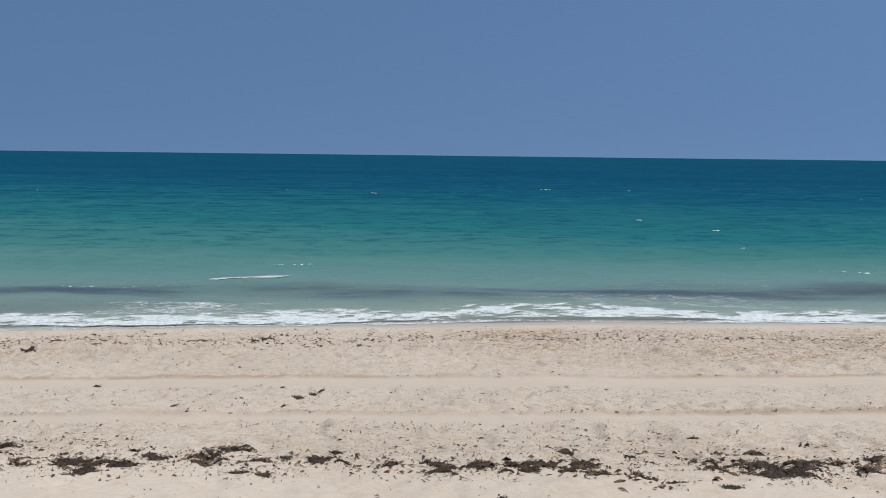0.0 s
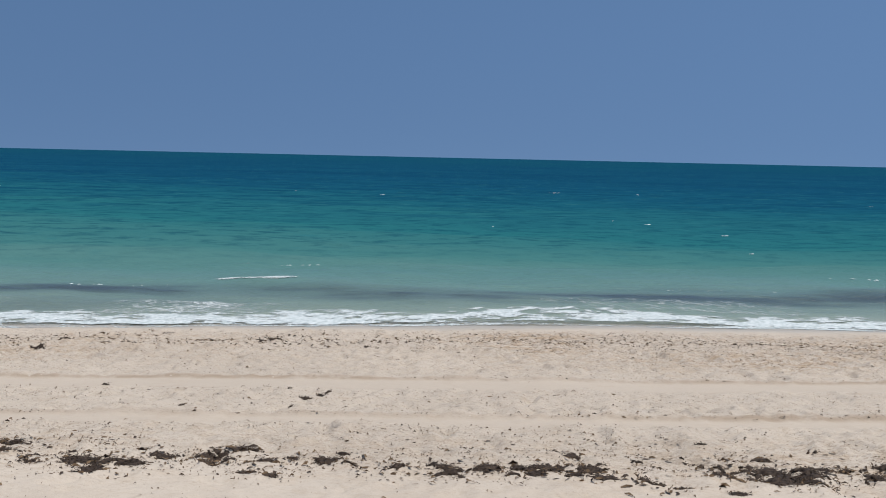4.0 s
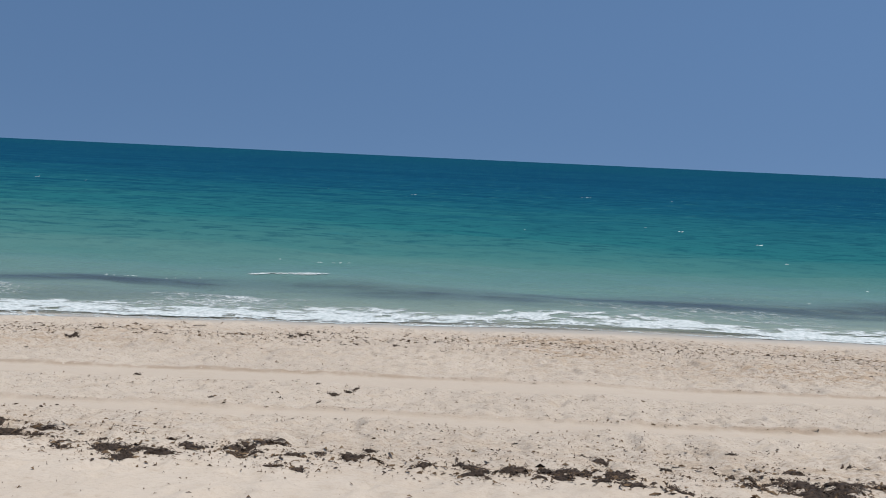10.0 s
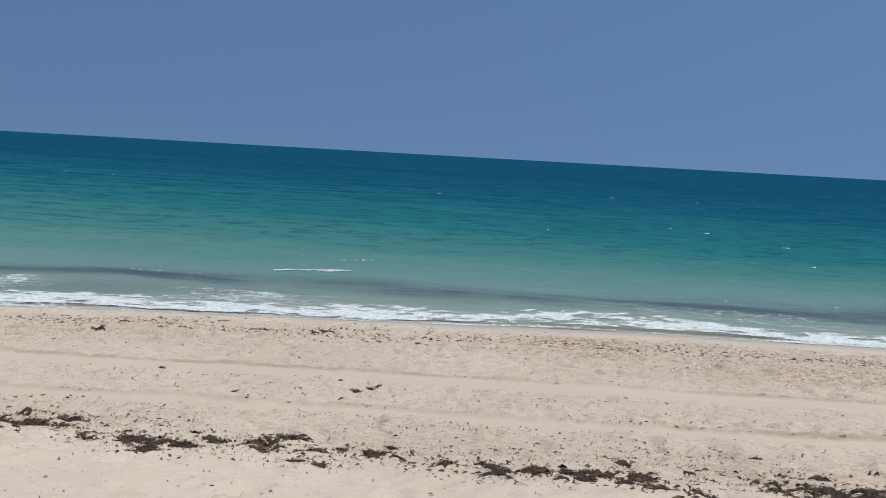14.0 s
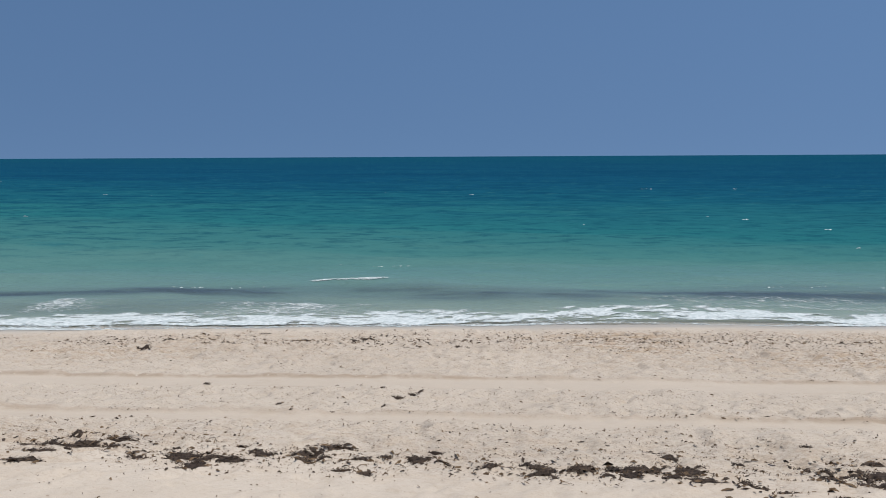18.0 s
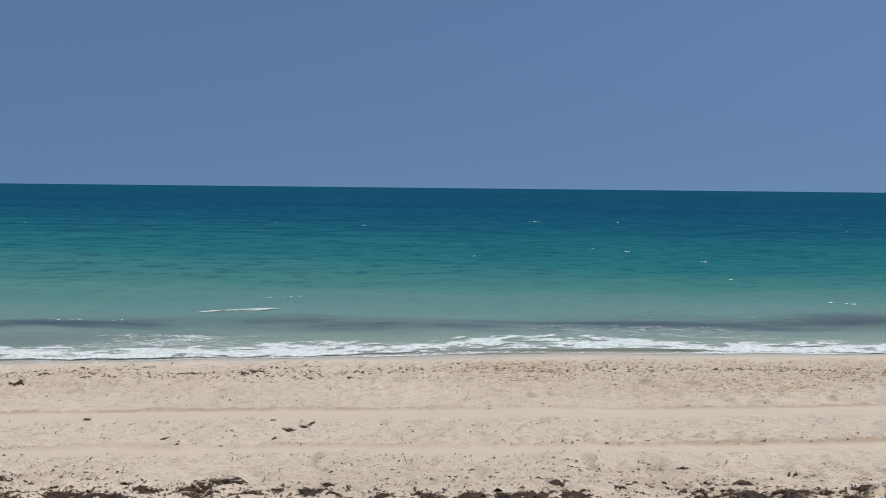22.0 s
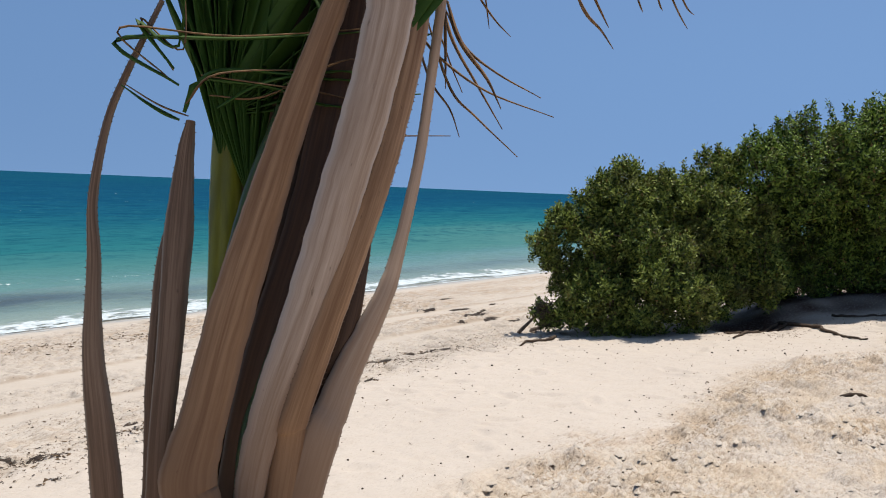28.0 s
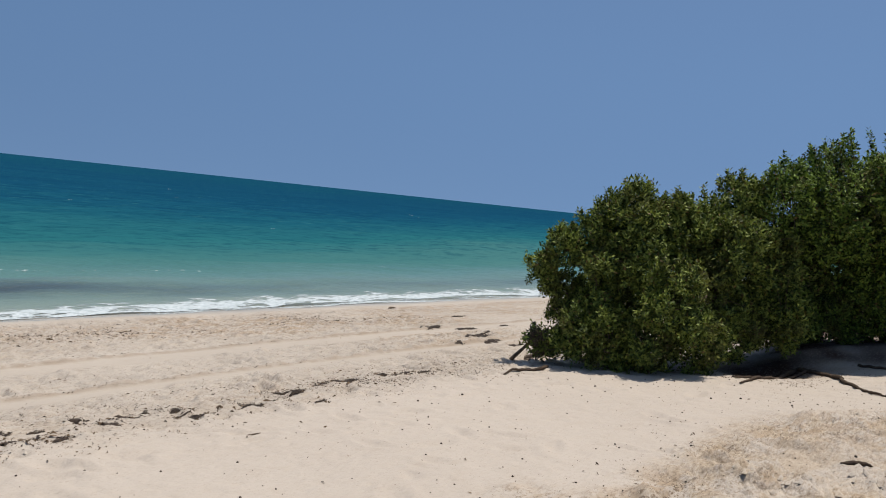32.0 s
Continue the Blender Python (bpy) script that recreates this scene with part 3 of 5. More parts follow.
foam_ribbon("breaker_foam", -14, 4.2, lambda x: shore(x) + 0.95 + 0.20 * np.sin(x * 0.35), 1.75, 0.006,
            lambda x, v: 0.16 + (0.30 * step(v, 0.10, 0.60) + 0.16 * step(v, 0.45, 0.75)) * step(wander(x, 0 * x, 0.26, 13), 0.05, 0.45) + 0.50 * (wander(x, v * 3, 2.9, 20) - 0.5) + 0.55 * (wander(x, v * 4, 6.5, 67) - 0.5) + 0.7 * (wander(x, v * 2, 1.1, 14) - 0.5) * step(v, 0.75, 0.35), BREAKER, 5)
foam_ribbon("breaker_foam", 1.4, 34, lambda x: shore(x) + 0.88 + 0.20 * np.sin(x * 0.3 + 2), 1.65, 0.006,
            lambda x, v: 0.15 + (0.31 * step(v, 0.10, 0.60) + 0.15 * step(v, 0.45, 0.75)) * step(wander(x, 0 * x, 0.22, 15), 0.15, 0.50) + 0.50 * (wander(x, v * 3, 2.9, 23) - 0.5) + 0.55 * (wander(x, v * 4, 6.5, 68) - 0.5) + 0.7 * (wander(x, v * 2, 1.0, 16) - 0.5) * step(v, 0.75, 0.35), BREAKER, 7)
foam_ribbon("crest_foam", -5.9, -2.6, lambda x: 17.75 + 0.07 * np.sin(x * 2.1) + 0 * x, 0.60, 0.014,
            lambda x, v: 0.06 + 0.44 * np.exp(-(((v - 0.6) / 0.26) ** 2)) * step(x, -5.6, -4.6) * step(x, -2.7, -3.2) + 0.5 * (wander(x, v * 2, 1.6, 19) - 0.5), "short white crest of a wave turning over", 9)
foam_ribbon("lace_foam", -10, 7.5, lambda x: shore(x) + 1.85 + 0.3 * np.sin(x * 0.5), 1.6, 0.0,
            lambda x, v: 0.24 + 0.55 * (wander(x, v * 1.5, 0.4, 17) - 0.5), "broken lace of foam left behind a wave", 12)


def build_whitecaps():
    verts, faces = [], []
    for _ in range(24):
        far = 5 + 90 * rng.random() ** 1.6
        x = rng.uniform(-0.75, 1.5) * (far + 14)
        y = float(shore(x)) + far
        long, deep = rng.uniform(0.05, 0.19) * (0.6 + far / 55), rng.uniform(0.008, 0.026) * (0.7 + far / 50)
        for _ in range(int(rng.integers(2, 7))):
            cx, cy = x + rng.normal(0, long * 0.6), y + rng.normal(0, deep * 1.5)
            z = float(wave_height(np.array([cx]), np.array([cy]))[0]) + 0.02
            a, b, n = long * rng.uniform(0.2, 0.6), deep * rng.uniform(0.5, 1.2), len(verts)
            for k in range(8):
                r = rng.uniform(0.6, 1.2)
                verts.append((cx + a * r * math.cos(k * math.pi / 4), cy + b * r * math.sin(k * math.pi / 4), z))
            verts.append((cx, cy, z + b * 0.5))
            faces += [(n + k, n + (k + 1) % 8, n + 8) for k in range(8)]
    # sparkling flecks behind the break
    for _ in range(5):
        off, x0 = rng.uniform(3.4, 8.5), rng.uniform(-11, 22)
        for _ in range(int(rng.integers(5, 16))):
            cx = x0 + rng.normal(0, 0.8)
            cy = float(shore(cx)) + off + rng.normal(0, 0.07)
            z = float(wave_height(np.array([cx]), np.array([cy]))[0]) + 0.015
            a, b, n = 0.012 + 0.075 * rng.random() ** 2, 0.006 + 0.014 * rng.random(), len(verts)
            for k in range(8):
                r = rng.uniform(0.6, 1.2)
                verts.append((cx + a * r * math.cos(k * math.pi / 4), cy + b * r * math.sin(k * math.pi / 4), z))
            verts.append((cx, cy, z + b * 0.6))
            faces += [(n + k, n + (k + 1) % 8, n + 8) for k in range(8)]
    m = Nodes("whitecap", 0.7, 0.3)
    m.colour(m.mix(m.noise(14.0, 4), (0.5, 0.58, 0.58), (0.84, 0.87, 0.87)))
    me = mesh_from("whitecaps", verts, faces, m.mat, True)
    tagged(new("whitecaps", me), "scattered small white crests on the open water", "foam", "foam on the sea", "stuff")


build_whitecaps()


# ---- what lies on the sand ----
def ribbons(bases, turns, lengths, widths, lift, segs=3, tilted=1.0, curl=1.1):
    """Curled strips of weed, each a bent ribbon; returns vertices and faces."""
    n = len(bases)
    k = np.linspace(-0.5, 0.5, segs + 1)
    bend = rng.normal(0, curl, n)
    ang = turns[:, None] + bend[:, None] * k[None]
    dx, dy = np.cos(ang) * lengths[:, None] / segs, np.sin(ang) * lengths[:, None] / segs
    cx, cy = bases[:, 0:1] + np.cumsum(dx, 1) - dx, bases[:, 1:2] + np.cumsum(dy, 1) - dy
    cz = bases[:, 2:3] + lift[:, None] * (1 - (2 * k[None]) ** 2) + rng.normal(0, 0.003, (n, segs + 1))
    tilt = tilted * (rng.uniform(-1.2, 1.2, (n, 1)) + rng.normal(0, 0.5, (n, segs + 1)))
    wx, wy, wz = -np.sin(ang) * np.cos(tilt), np.cos(ang) * np.cos(tilt), np.sin(tilt)
    half = widths[:, None] * 0.5 * (1 - 0.55 * (2 * np.abs(k[None])) ** 2)
    a = np.stack([cx + wx * half, cy + wy * half, cz + wz * half], -1)
    b = np.stack([cx - wx * half, cy - wy * half, cz - wz * half], -1)
    verts = np.stack([a, b], 2).reshape(-1, 3)
    base = (np.arange(n) * (segs + 1) * 2)[:, None] + (np.arange(segs) * 2)[None]
    faces = np.stack([base, base + 1, base + 3, base + 2], -1).reshape(-1, 4)
    return verts, faces


def weed_clump(x, y, half, deep, dense):
    """A ragged mat of dried seaweed with loose strands, longer along the shore than across it."""
    cell = float(np.clip(half / 12, 0.005, 0.011))
    gx, gy = np.arange(-1.35 * half, 1.35 * half, cell), np.arange(-1.35 * deep, 1.35 * deep, cell)
    px, py = [a.ravel() for a in np.meshgrid(gx, gy, indexing="ij")]
    lean = 0.5 * (wander(np.array([x]), np.array([y]), 3.0, 64)[0] - 0.5)
    field = 1 - (px / half) ** 2 - ((py - lean * px) / deep) ** 2
    ragged = field + 3.0 * (wander((x + px) * 0.55, y + py, 24.0, 60) - 0.5) + 2.2 * (wander((x + px) * 0.6, y + py, 62.0, 61) - 0.5) > 0.90 - 0.80 * dense
    quads = grid_faces(len(gx), len(gy))
    quads = quads[ragged[quads].sum(1) > 2]
    # the one largest piece
    group = np.arange(len(px))
    while len(quads):
        low, before = group[quads].min(1), group.copy()
        for c in range(4):
            np.minimum.at(group, quads[:, c], low)
        if (group == before).all():
            break
    if len(quads):
        names, counts = np.unique(group[quads[:, 0]], return_counts=True)
        quads = quads[group[quads[:, 0]] == names[counts.argmax()]]
    used = np.bincount(quads.ravel(), minlength=len(px))
    ground = ground_at(x + px, y + py)
    thick = (0.006 + 0.06 * min(deep, 0.12)) * (0.35 + wander(x + px, y + py, 38.0, 62) + 0.5 * wander(x + px, y + py, 80.0, 63))
    mat = np.stack([x + px, y + py, ground + np.where(used == 4, 0.003 + thick * np.clip(field, 0.2, 1), -0.002)], 1)
    n = int(np.clip(len(quads) * cell * cell * 9000, 14, 420))
    home = mat[quads[rng.integers(0, len(quads), n)].ravel()[::4]] if len(quads) else np.tile((x, y, ground.mean()), (n, 1))
    base = home + rng.normal(0, 1, (n, 3)) * (cell * 1.6, cell * 1.2, 0)
    base[:, 2] = np.maximum(base[:, 2], ground_at(base[:, 0], base[:, 1]) + 0.003)
    verts, faces = ribbons(base, rng.normal(0, 0.9, n), rng.uniform(0.010, 0.034, n), rng.uniform(0.003, 0.007, n), rng.uniform(0.0, 0.006, n), 2, 0.6)
    verts, faces = joined([(mat, quads), (verts, faces)])
    keep = np.unique(faces)
    back = np.zeros(len(verts), int)
    back[keep] = np.arange(len(keep))
    origin = np.array([x, y, float(ground_at(np.array([x]), np.array([y]))[0])])
    ob = new("seaweed_clump", mesh_from("seaweed_clump", verts[keep] - origin, back[faces], WEED))
    ob.location = origin
    big = "wide thick mat" if half * deep > 0.012 else ("small scrap" if half < 0.04 else "ragged heap")
    return tagged(ob, f"{big} of dark brown dried seaweed on the sand", "seaweed", "seaweed along the tide line")


def joined(pieces):
    verts, faces, n = [], [], 0
    for v, f in pieces:
        verts.append(v)
        faces.append(f + n)
        n += len(v)
    return np.concatenate(verts), np.concatenate(faces)


# mats along the tide line, and strays by the wheel tracks: x, y, half length, half width, how dense
TIDE_WEST = [(-3.06, 4.78, 0.1, 0.1, 0.8), (-2.98, 4.6, 0.1, 0.06, 0.5), (-2.96, 4.39, 0.07, 0.07, 0.7), (-2.98, 5.01, 0.03, 0.1, 0.6), (-2.82, 4.79, 0.06, 0.13, 0.9), (-2.61, 4.73, 0.06, 0.1, 0.9), (-2.66, 5.02, 0.03, 0.06, 0.5)]
TIDE_NEAR_WEST = [(-2.66, 4.98, 0.05, 0.08, 0.6), (-2.37, 4.55, 0.06, 0.05, 0.6), (-2.27, 4.65, 0.08, 0.05, 0.7), (-2.22, 4.74, 0.06, 0.06, 0.6), (-2.11, 4.61, 0.06, 0.1, 0.9), (-2.05, 4.72, 0.06, 0.06, 0.5), (-1.96, 4.44, 0.05, 0.09, 1.0), (-1.89, 4.57, 0.08, 0.07, 0.7), (-1.84, 4.9, 0.03, 0.04, 0.5), (-1.79, 4.56, 0.06, 0.1, 0.9), (-1.68, 4.79, 0.06, 0.06, 0.9), (-1.44, 4.76, 0.08, 0.07, 0.7), (-1.38, 4.66, 0.04, 0.06, 0.9), (-1.34, 4.82, 0.05, 0.09, 0.8), (-1.26, 4.94, 0.05, 0.08, 0.9), (-1.23, 4.66, 0.11, 0.04, 0.6), (-1.18, 4.98, 0.03, 0.06, 0.6), (-1.1, 4.46, 0.04, 0.02, 0.4), (-1.02, 4.68, 0.06, 0.05, 0.6)]
TIDE_NEAR = [(-0.95, 4.4, 0.03, 0.02, 0.4), (-0.92, 4.77, 0.05, 0.07, 0.7), (-0.71, 4.73, 0.07, 0.1, 0.9), (-0.62, 4.88, 0.03, 0.04, 0.6), (-0.58, 4.68, 0.04, 0.07, 0.9), (-0.28, 4.55, 0.03, 0.05, 0.9), (-0.21, 4.59, 0.06, 0.07, 0.9), (-0.1, 4.75, 0.03, 0.05, 0.6), (-0.03, 4.57, 0.06, 0.13, 0.9), (0.05, 4.53, 0.03, 0.11, 0.8), (0.16, 4.57, 0.06, 0.04, 0.5), (0.29, 4.66, 0.08, 0.08, 0.95), (0.38, 4.5, 0.04, 0.06, 0.6), (0.44, 4.68, 0.07, 0.07, 0.9), (0.5, 4.58, 0.04, 0.07, 0.8), (0.56, 4.68, 0.06, 0.06, 0.6), (0.7, 4.71, 0.04, 0.04, 0.7), (0.71, 4.54, 0.03, 0.07, 0.7), (0.76, 5.01, 0.03, 0.07, 0.5)]
TIDE_NEAR_EAST = [(0.81, 4.64, 0.06, 0.09, 1.0), (0.87, 4.51, 0.06, 0.06, 0.9), (1.09, 4.46, 0.03, 0.06, 0.6), (1.15, 4.41, 0.07, 0.1, 0.7), (1.18, 4.94, 0.04, 0.04, 0.5), (1.26, 4.35, 0.05, 0.03, 0.5), (1.51, 4.28, 0.08, 0.04, 0.4), (1.52, 4.88, 0.06, 0.1, 0.9), (1.6, 4.65, 0.05, 0.06, 0.6), (1.61, 4.79, 0.05, 0.05, 0.6), (1.74, 4.74, 0.06, 0.11, 0.9), (1.88, 4.93, 0.05, 0.04, 0.5), (1.89, 4.61, 0.15, 0.19, 1.0), (2.02, 4.6, 0.08, 0.2, 1.0), (2.05, 4.51, 0.07, 0.07, 0.8), (2.19, 4.77, 0.07, 0.06, 0.7), (2.32, 5.21, 0.07, 0.06, 0.4), (2.35, 4.8, 0.03, 0.07, 0.7)]
TIDE_EAST = [(2.32, 4.78, 0.03, 0.05, 0.6), (2.42, 4.59, 0.05, 0.08, 0.7), (2.56, 4.84, 0.08, 0.05, 0.6), (2.62, 4.55, 0.05, 0.07, 0.8), (2.97, 4.97, 0.04, 0.07, 0.6), (2.84, 4.7, 0.06, 0.06, 0.8), (2.96, 4.65, 0.03, 0.05, 0.9), (3.05, 4.84, 0.06, 0.05, 0.6), (3.27, 4.7, 0.09, 0.06, 1.0), (3.29, 4.59, 0.05, 0.03, 0.9), (3.9, 5.14, 0.05, 0.06, 0.6), (3.82, 4.83, 0.08, 0.04, 0.7), (4.1, 5.08, 0.05, 0.04, 0.6), (4.05, 4.88, 0.06, 0.04, 0.7), (4.13, 4.77, 0.08, 0.06, 0.9), (4.43, 5.18, 0.05, 0.06, 0.5), (4.69, 4.99, 0.07, 0.07, 0.8), (4.52, 4.89, 0.06, 0.05, 0.6), (4.95, 5.17, 0.05, 0.05, 0.8), (3.08, 4.13, 0.03, 0.03, 0.6), (2.42, 3.92, 0.03, 0.03, 0.6), (3.5, 3.39, 0.04, 0.04, 0.5)]
TIDE_FAR = [(5.15, 5.09, 0.03, 0.06, 0.8), (5.12, 4.9, 0.06, 0.08, 0.9), (5.16, 4.78, 0.05, 0.06, 0.8), (5.64, 4.9, 0.09, 0.1, 1.0), (6.13, 5.07, 0.09, 0.09, 0.8), (6.21, 4.99, 0.07, 0.07, 0.7), (6.17, 4.65, 0.05, 0.04, 0.7), (6.67, 5.23, 0.07, 0.06, 0.8), (6.88, 5.23, 0.07, 0.07, 0.8), (7.03, 5.2, 0.07, 0.06, 0.7), (7.57, 5.3, 0.06, 0.07, 0.8), (7.76, 5.24, 0.06, 0.06, 0.7), (8.14, 5.26, 0.07, 0.06, 0.7)]
TIDE_TURN = [(12.18, 8.74, 0.23, 0.13, 0.7), (12.68, 8.45, 0.22, 0.16, 0.8), (11.6, 7.41, 0.31, 0.15, 0.8), (11.35, 6.9, 0.17, 0.1, 0.6), (10.72, 6.96, 0.11, 0.09, 0.5), (11.02, 6.27, 0.13, 0.11, 0.5), (14.53, 10.3, 0.22, 0.12, 0.5), (13.75, 8.55, 0.18, 0.09, 0.4), (9.04, 4.62, 0.06, 0.09, 0.8), (-4.95, 10.62, 0.05, 0.1, 0.6), (-4.74, 9.52, 0.06, 0.08, 0.5), (-4.48, 11.21, 0.06, 0.07, 0.5), (-3.96, 11.66, 0.06, 0.07, 0.5), (-3.14, 10.92, 0.05, 0.07, 0.5), (-2.37, 11.25, 0.07, 0.1, 0.6), (-1.39, 10.58, 0.06, 0.09, 0.7), (-0.96, 10.22, 0.06, 0.09, 0.5), (-0.45, 9.93, 0.05, 0.08, 0.6), (-2.52, 11.03, 0.04, 0.1, 0.6)]
STRAYS = [(-1.17, 6.73, 0.04, 0.07, 0.6), (-1.06, 6.83, 0.03, 0.1, 0.7), (-1.02, 7.04, 0.03, 0.05, 0.7), (-1.21, 6.38, 0.03, 0.04, 0.5), (-0.97, 6.39, 0.03, 0.04, 0.4), (-1.37, 7.05, 0.03, 0.05, 0.6), (-2.56, 6.39, 0.03, 0.05, 0.6), (-2.06, 6.34, 0.03, 0.04, 0.6), (-2.93, 7.01, 0.03, 0.08, 0.6), (1.63, 5.29, 0.03, 0.03, 0.7), (0.3, 4.04, 0.03, 0.03, 0.9)]
for mats in (TIDE_WEST, TIDE_NEAR_WEST, TIDE_NEAR, TIDE_NEAR_EAST, TIDE_EAST, TIDE_FAR, TIDE_TURN, STRAYS):
    for x, y, half, deep, dense in mats:
        weed_clump(x, y, half * (1.1 if mats is STRAYS else 1.45), max(deep * (0.5 if mats is STRAYS else 0.72), 0.02), dense)


def build_scraps():
    """Small dark bits all over the beach."""
    spots = []

    def strew(n, x0, x1, y0, y1):
        spots.append(np.stack([rng.uniform(x0, x1, n), rng.uniform(y0, y1, n)], 1))

    strew(3000, -9, 16, 10.2, 12.7)
    strew(3600, -0.5, 9, 10.0, 12.3)
    strew(2600, -9, 14, 8.0, 10.4)
    strew(1600, -6, 12, 6.3, 7.3)
    strew(5000, -5, 10, 4.4, 5.9)
    strew(1600, -3.5, 3.2, 4.3, 5.1)
    strew(900, 0.6, 4.2, 4.2, 5.6)
    strew(500, 1.5, 11, 1.5, 4.6)
    strew(1800, 3.2, 11.5, -1.0, 2.4)
    strew(900, -5, 3, 2.6, 4.6)
    strew(600, 8.5, 14.5, 5.4, 9.6)
    strew(900, 10.2, 11.4, 2.1, 3.1)
    strew(600, 11.2, 12.6, 0.2, 2.4)
    strew(1500, 5.0, 9.0, 4.8, 5.5)
    x = rng.uniform(-8, 14, 5200)
    y = shore(x) - 2.25 + rng.normal(0, 0.45, 5200) - 0.5 * step(x, -1, 3) * rng.random(5200) * 2.2
    heavy = wander(x, y, 0.9, 55) > 0.52 - 0.12 * step(x, -1, 3)
    spots.append(np.stack([x, y], 1)[heavy])
    # torn bits round every mat of seaweed
    for mats in (TIDE_WEST, TIDE_NEAR_WEST, TIDE_NEAR, TIDE_NEAR_EAST, TIDE_EAST, TIDE_FAR):
        for cx, cy, half, deep, dense in mats:
            spots.append(rng.normal(0, 1, (int(24 * dense), 2)) * (half * 1.6 + 0.02, deep * 0.65 + 0.02) + (cx, cy))
            heavy = np.append(heavy, np.ones(len(spots[-1]), bool))
    many = sum(len(a) for a in spots)
    bold = np.arange(many) >= many - heavy.sum()
    for at, lean, half in TRACKS:
        x = rng.uniform(-6, 11, 700)
        x = x[wander(x, 0 * x + at, 0.6, 54) > 0.45]
        spots.append(np.stack([x, at + half * 1.02 + lean * x + rng.normal(0, 0.03, len(x))], 1))
        bold = np.append(bold, np.zeros(len(x), bool))
    p = np.concatenate(spots)
    keep = wander(p[:, 0], p[:, 1], 1.3, 21) + 0.5 * wander(p[:, 0], p[:, 1], 4.0, 22) > 0.58
    keep &= (on_track(p[:, 0], p[:, 1]) < 0.4) | (rng.random(len(p)) < 0.05)
    keep = (keep | bold) & (p[:, 1] < shore(p[:, 0]) - 0.8)
    p, bold = p[keep], bold[keep]
    n = len(p)
    base = np.stack([p[:, 0], p[:, 1], ground_at(p[:, 0], p[:, 1]) + 0.004], 1)
    size = 0.0022 + 0.012 * rng.random(n) ** 5 + 0.0006 * p[:, 1] + 0.004 * np.exp(-((p[:, 1] - 5.0) ** 2)) * rng.random(n) ** 3 + bold * (0.002 + 0.016 * rng.random(n) ** 2)
    verts, faces = ribbons(base, rng.normal(0, 1.0, n), size * rng.uniform(1.2, 2.6, n), size * 0.8, size * 0.25, 2, 0.7, 0.5)
    half = rng.random(n) < 0.33
    each = np.repeat(half, 2)
    for name, mat, mask, label in (("weed_scraps", WEED, each, "countless dark scraps of dried seaweed strewn over the sand"),
                                   ("leaf_litter", SCRAP, ~each, "countless brown bits of leaf and twig strewn over the sand")):
        tagged(new(name, mesh_from(name, verts, faces[mask], mat)), label, "litter", kind="stuff")


build_scraps()


def build_clods():
    """Small crumbs of sand on the trodden and the dug-over parts."""
    a = np.stack([rng.uniform(-6.5, 11, 9000), rng.uniform(4.5, 12.4, 9000)], 1)
    b = np.stack([rng.uniform(2.8, 11.5, 17000), rng.uniform(-0.8, 2.8, 17000)], 1)
    a = a[(rough_sand(a[:, 0], a[:, 1]) > 0.4) & (wander(a[:, 0], a[:, 1], 1.7, 36) > 0.4)]
    b = b[(turned_sand(b[:, 0], b[:, 1]) > 0.4) & (wander(b[:, 0], b[:, 1], 1.9, 37) > 0.42)]
    p = np.concatenate([a, b])
    n = len(p)
    r = np.where(np.arange(n) < len(a), 0.004 + 0.011 * rng.random(n) ** 3, 0.006 + 0.034 * rng.random(n) ** 3)
    t = np.linspace(0, 2 * np.pi, 5, endpoint=False)[None] + rng.uniform(0, 6, (n, 1))
    ring = np.stack([np.cos(t) * 1.3, np.sin(t), np.full_like(t, -0.3)], -1) * rng.uniform(0.7, 1.3, (n, 5, 1))
    top = np.stack([rng.normal(0, 0.3, n), rng.normal(0, 0.3, n), rng.uniform(0.5, 1.0, n)], -1)[:, None]
    c = np.stack([p[:, 0], p[:, 1], ground_at(p[:, 0], p[:, 1])], 1)
    verts = (np.concatenate([ring, top], 1) * r[:, None, None] + c[:, None]).reshape(-1, 3)
    k = np.arange(5)
    tri = np.stack([k, (k + 1) % 5, np.full(5, 5)], 1)
    faces = (tri[None] + (np.arange(n) * 6)[:, None, None]).reshape(-1, 3)
    tagged(new("sand_crumbs", mesh_from("sand_crumbs", verts, faces, SAND, values={"turned": np.repeat(0.6 * turned_sand(p[:, 0], p[:, 1]), 6)})), "countless small crumbs of trodden pale sand", "sand", kind="stuff")


build_clods()


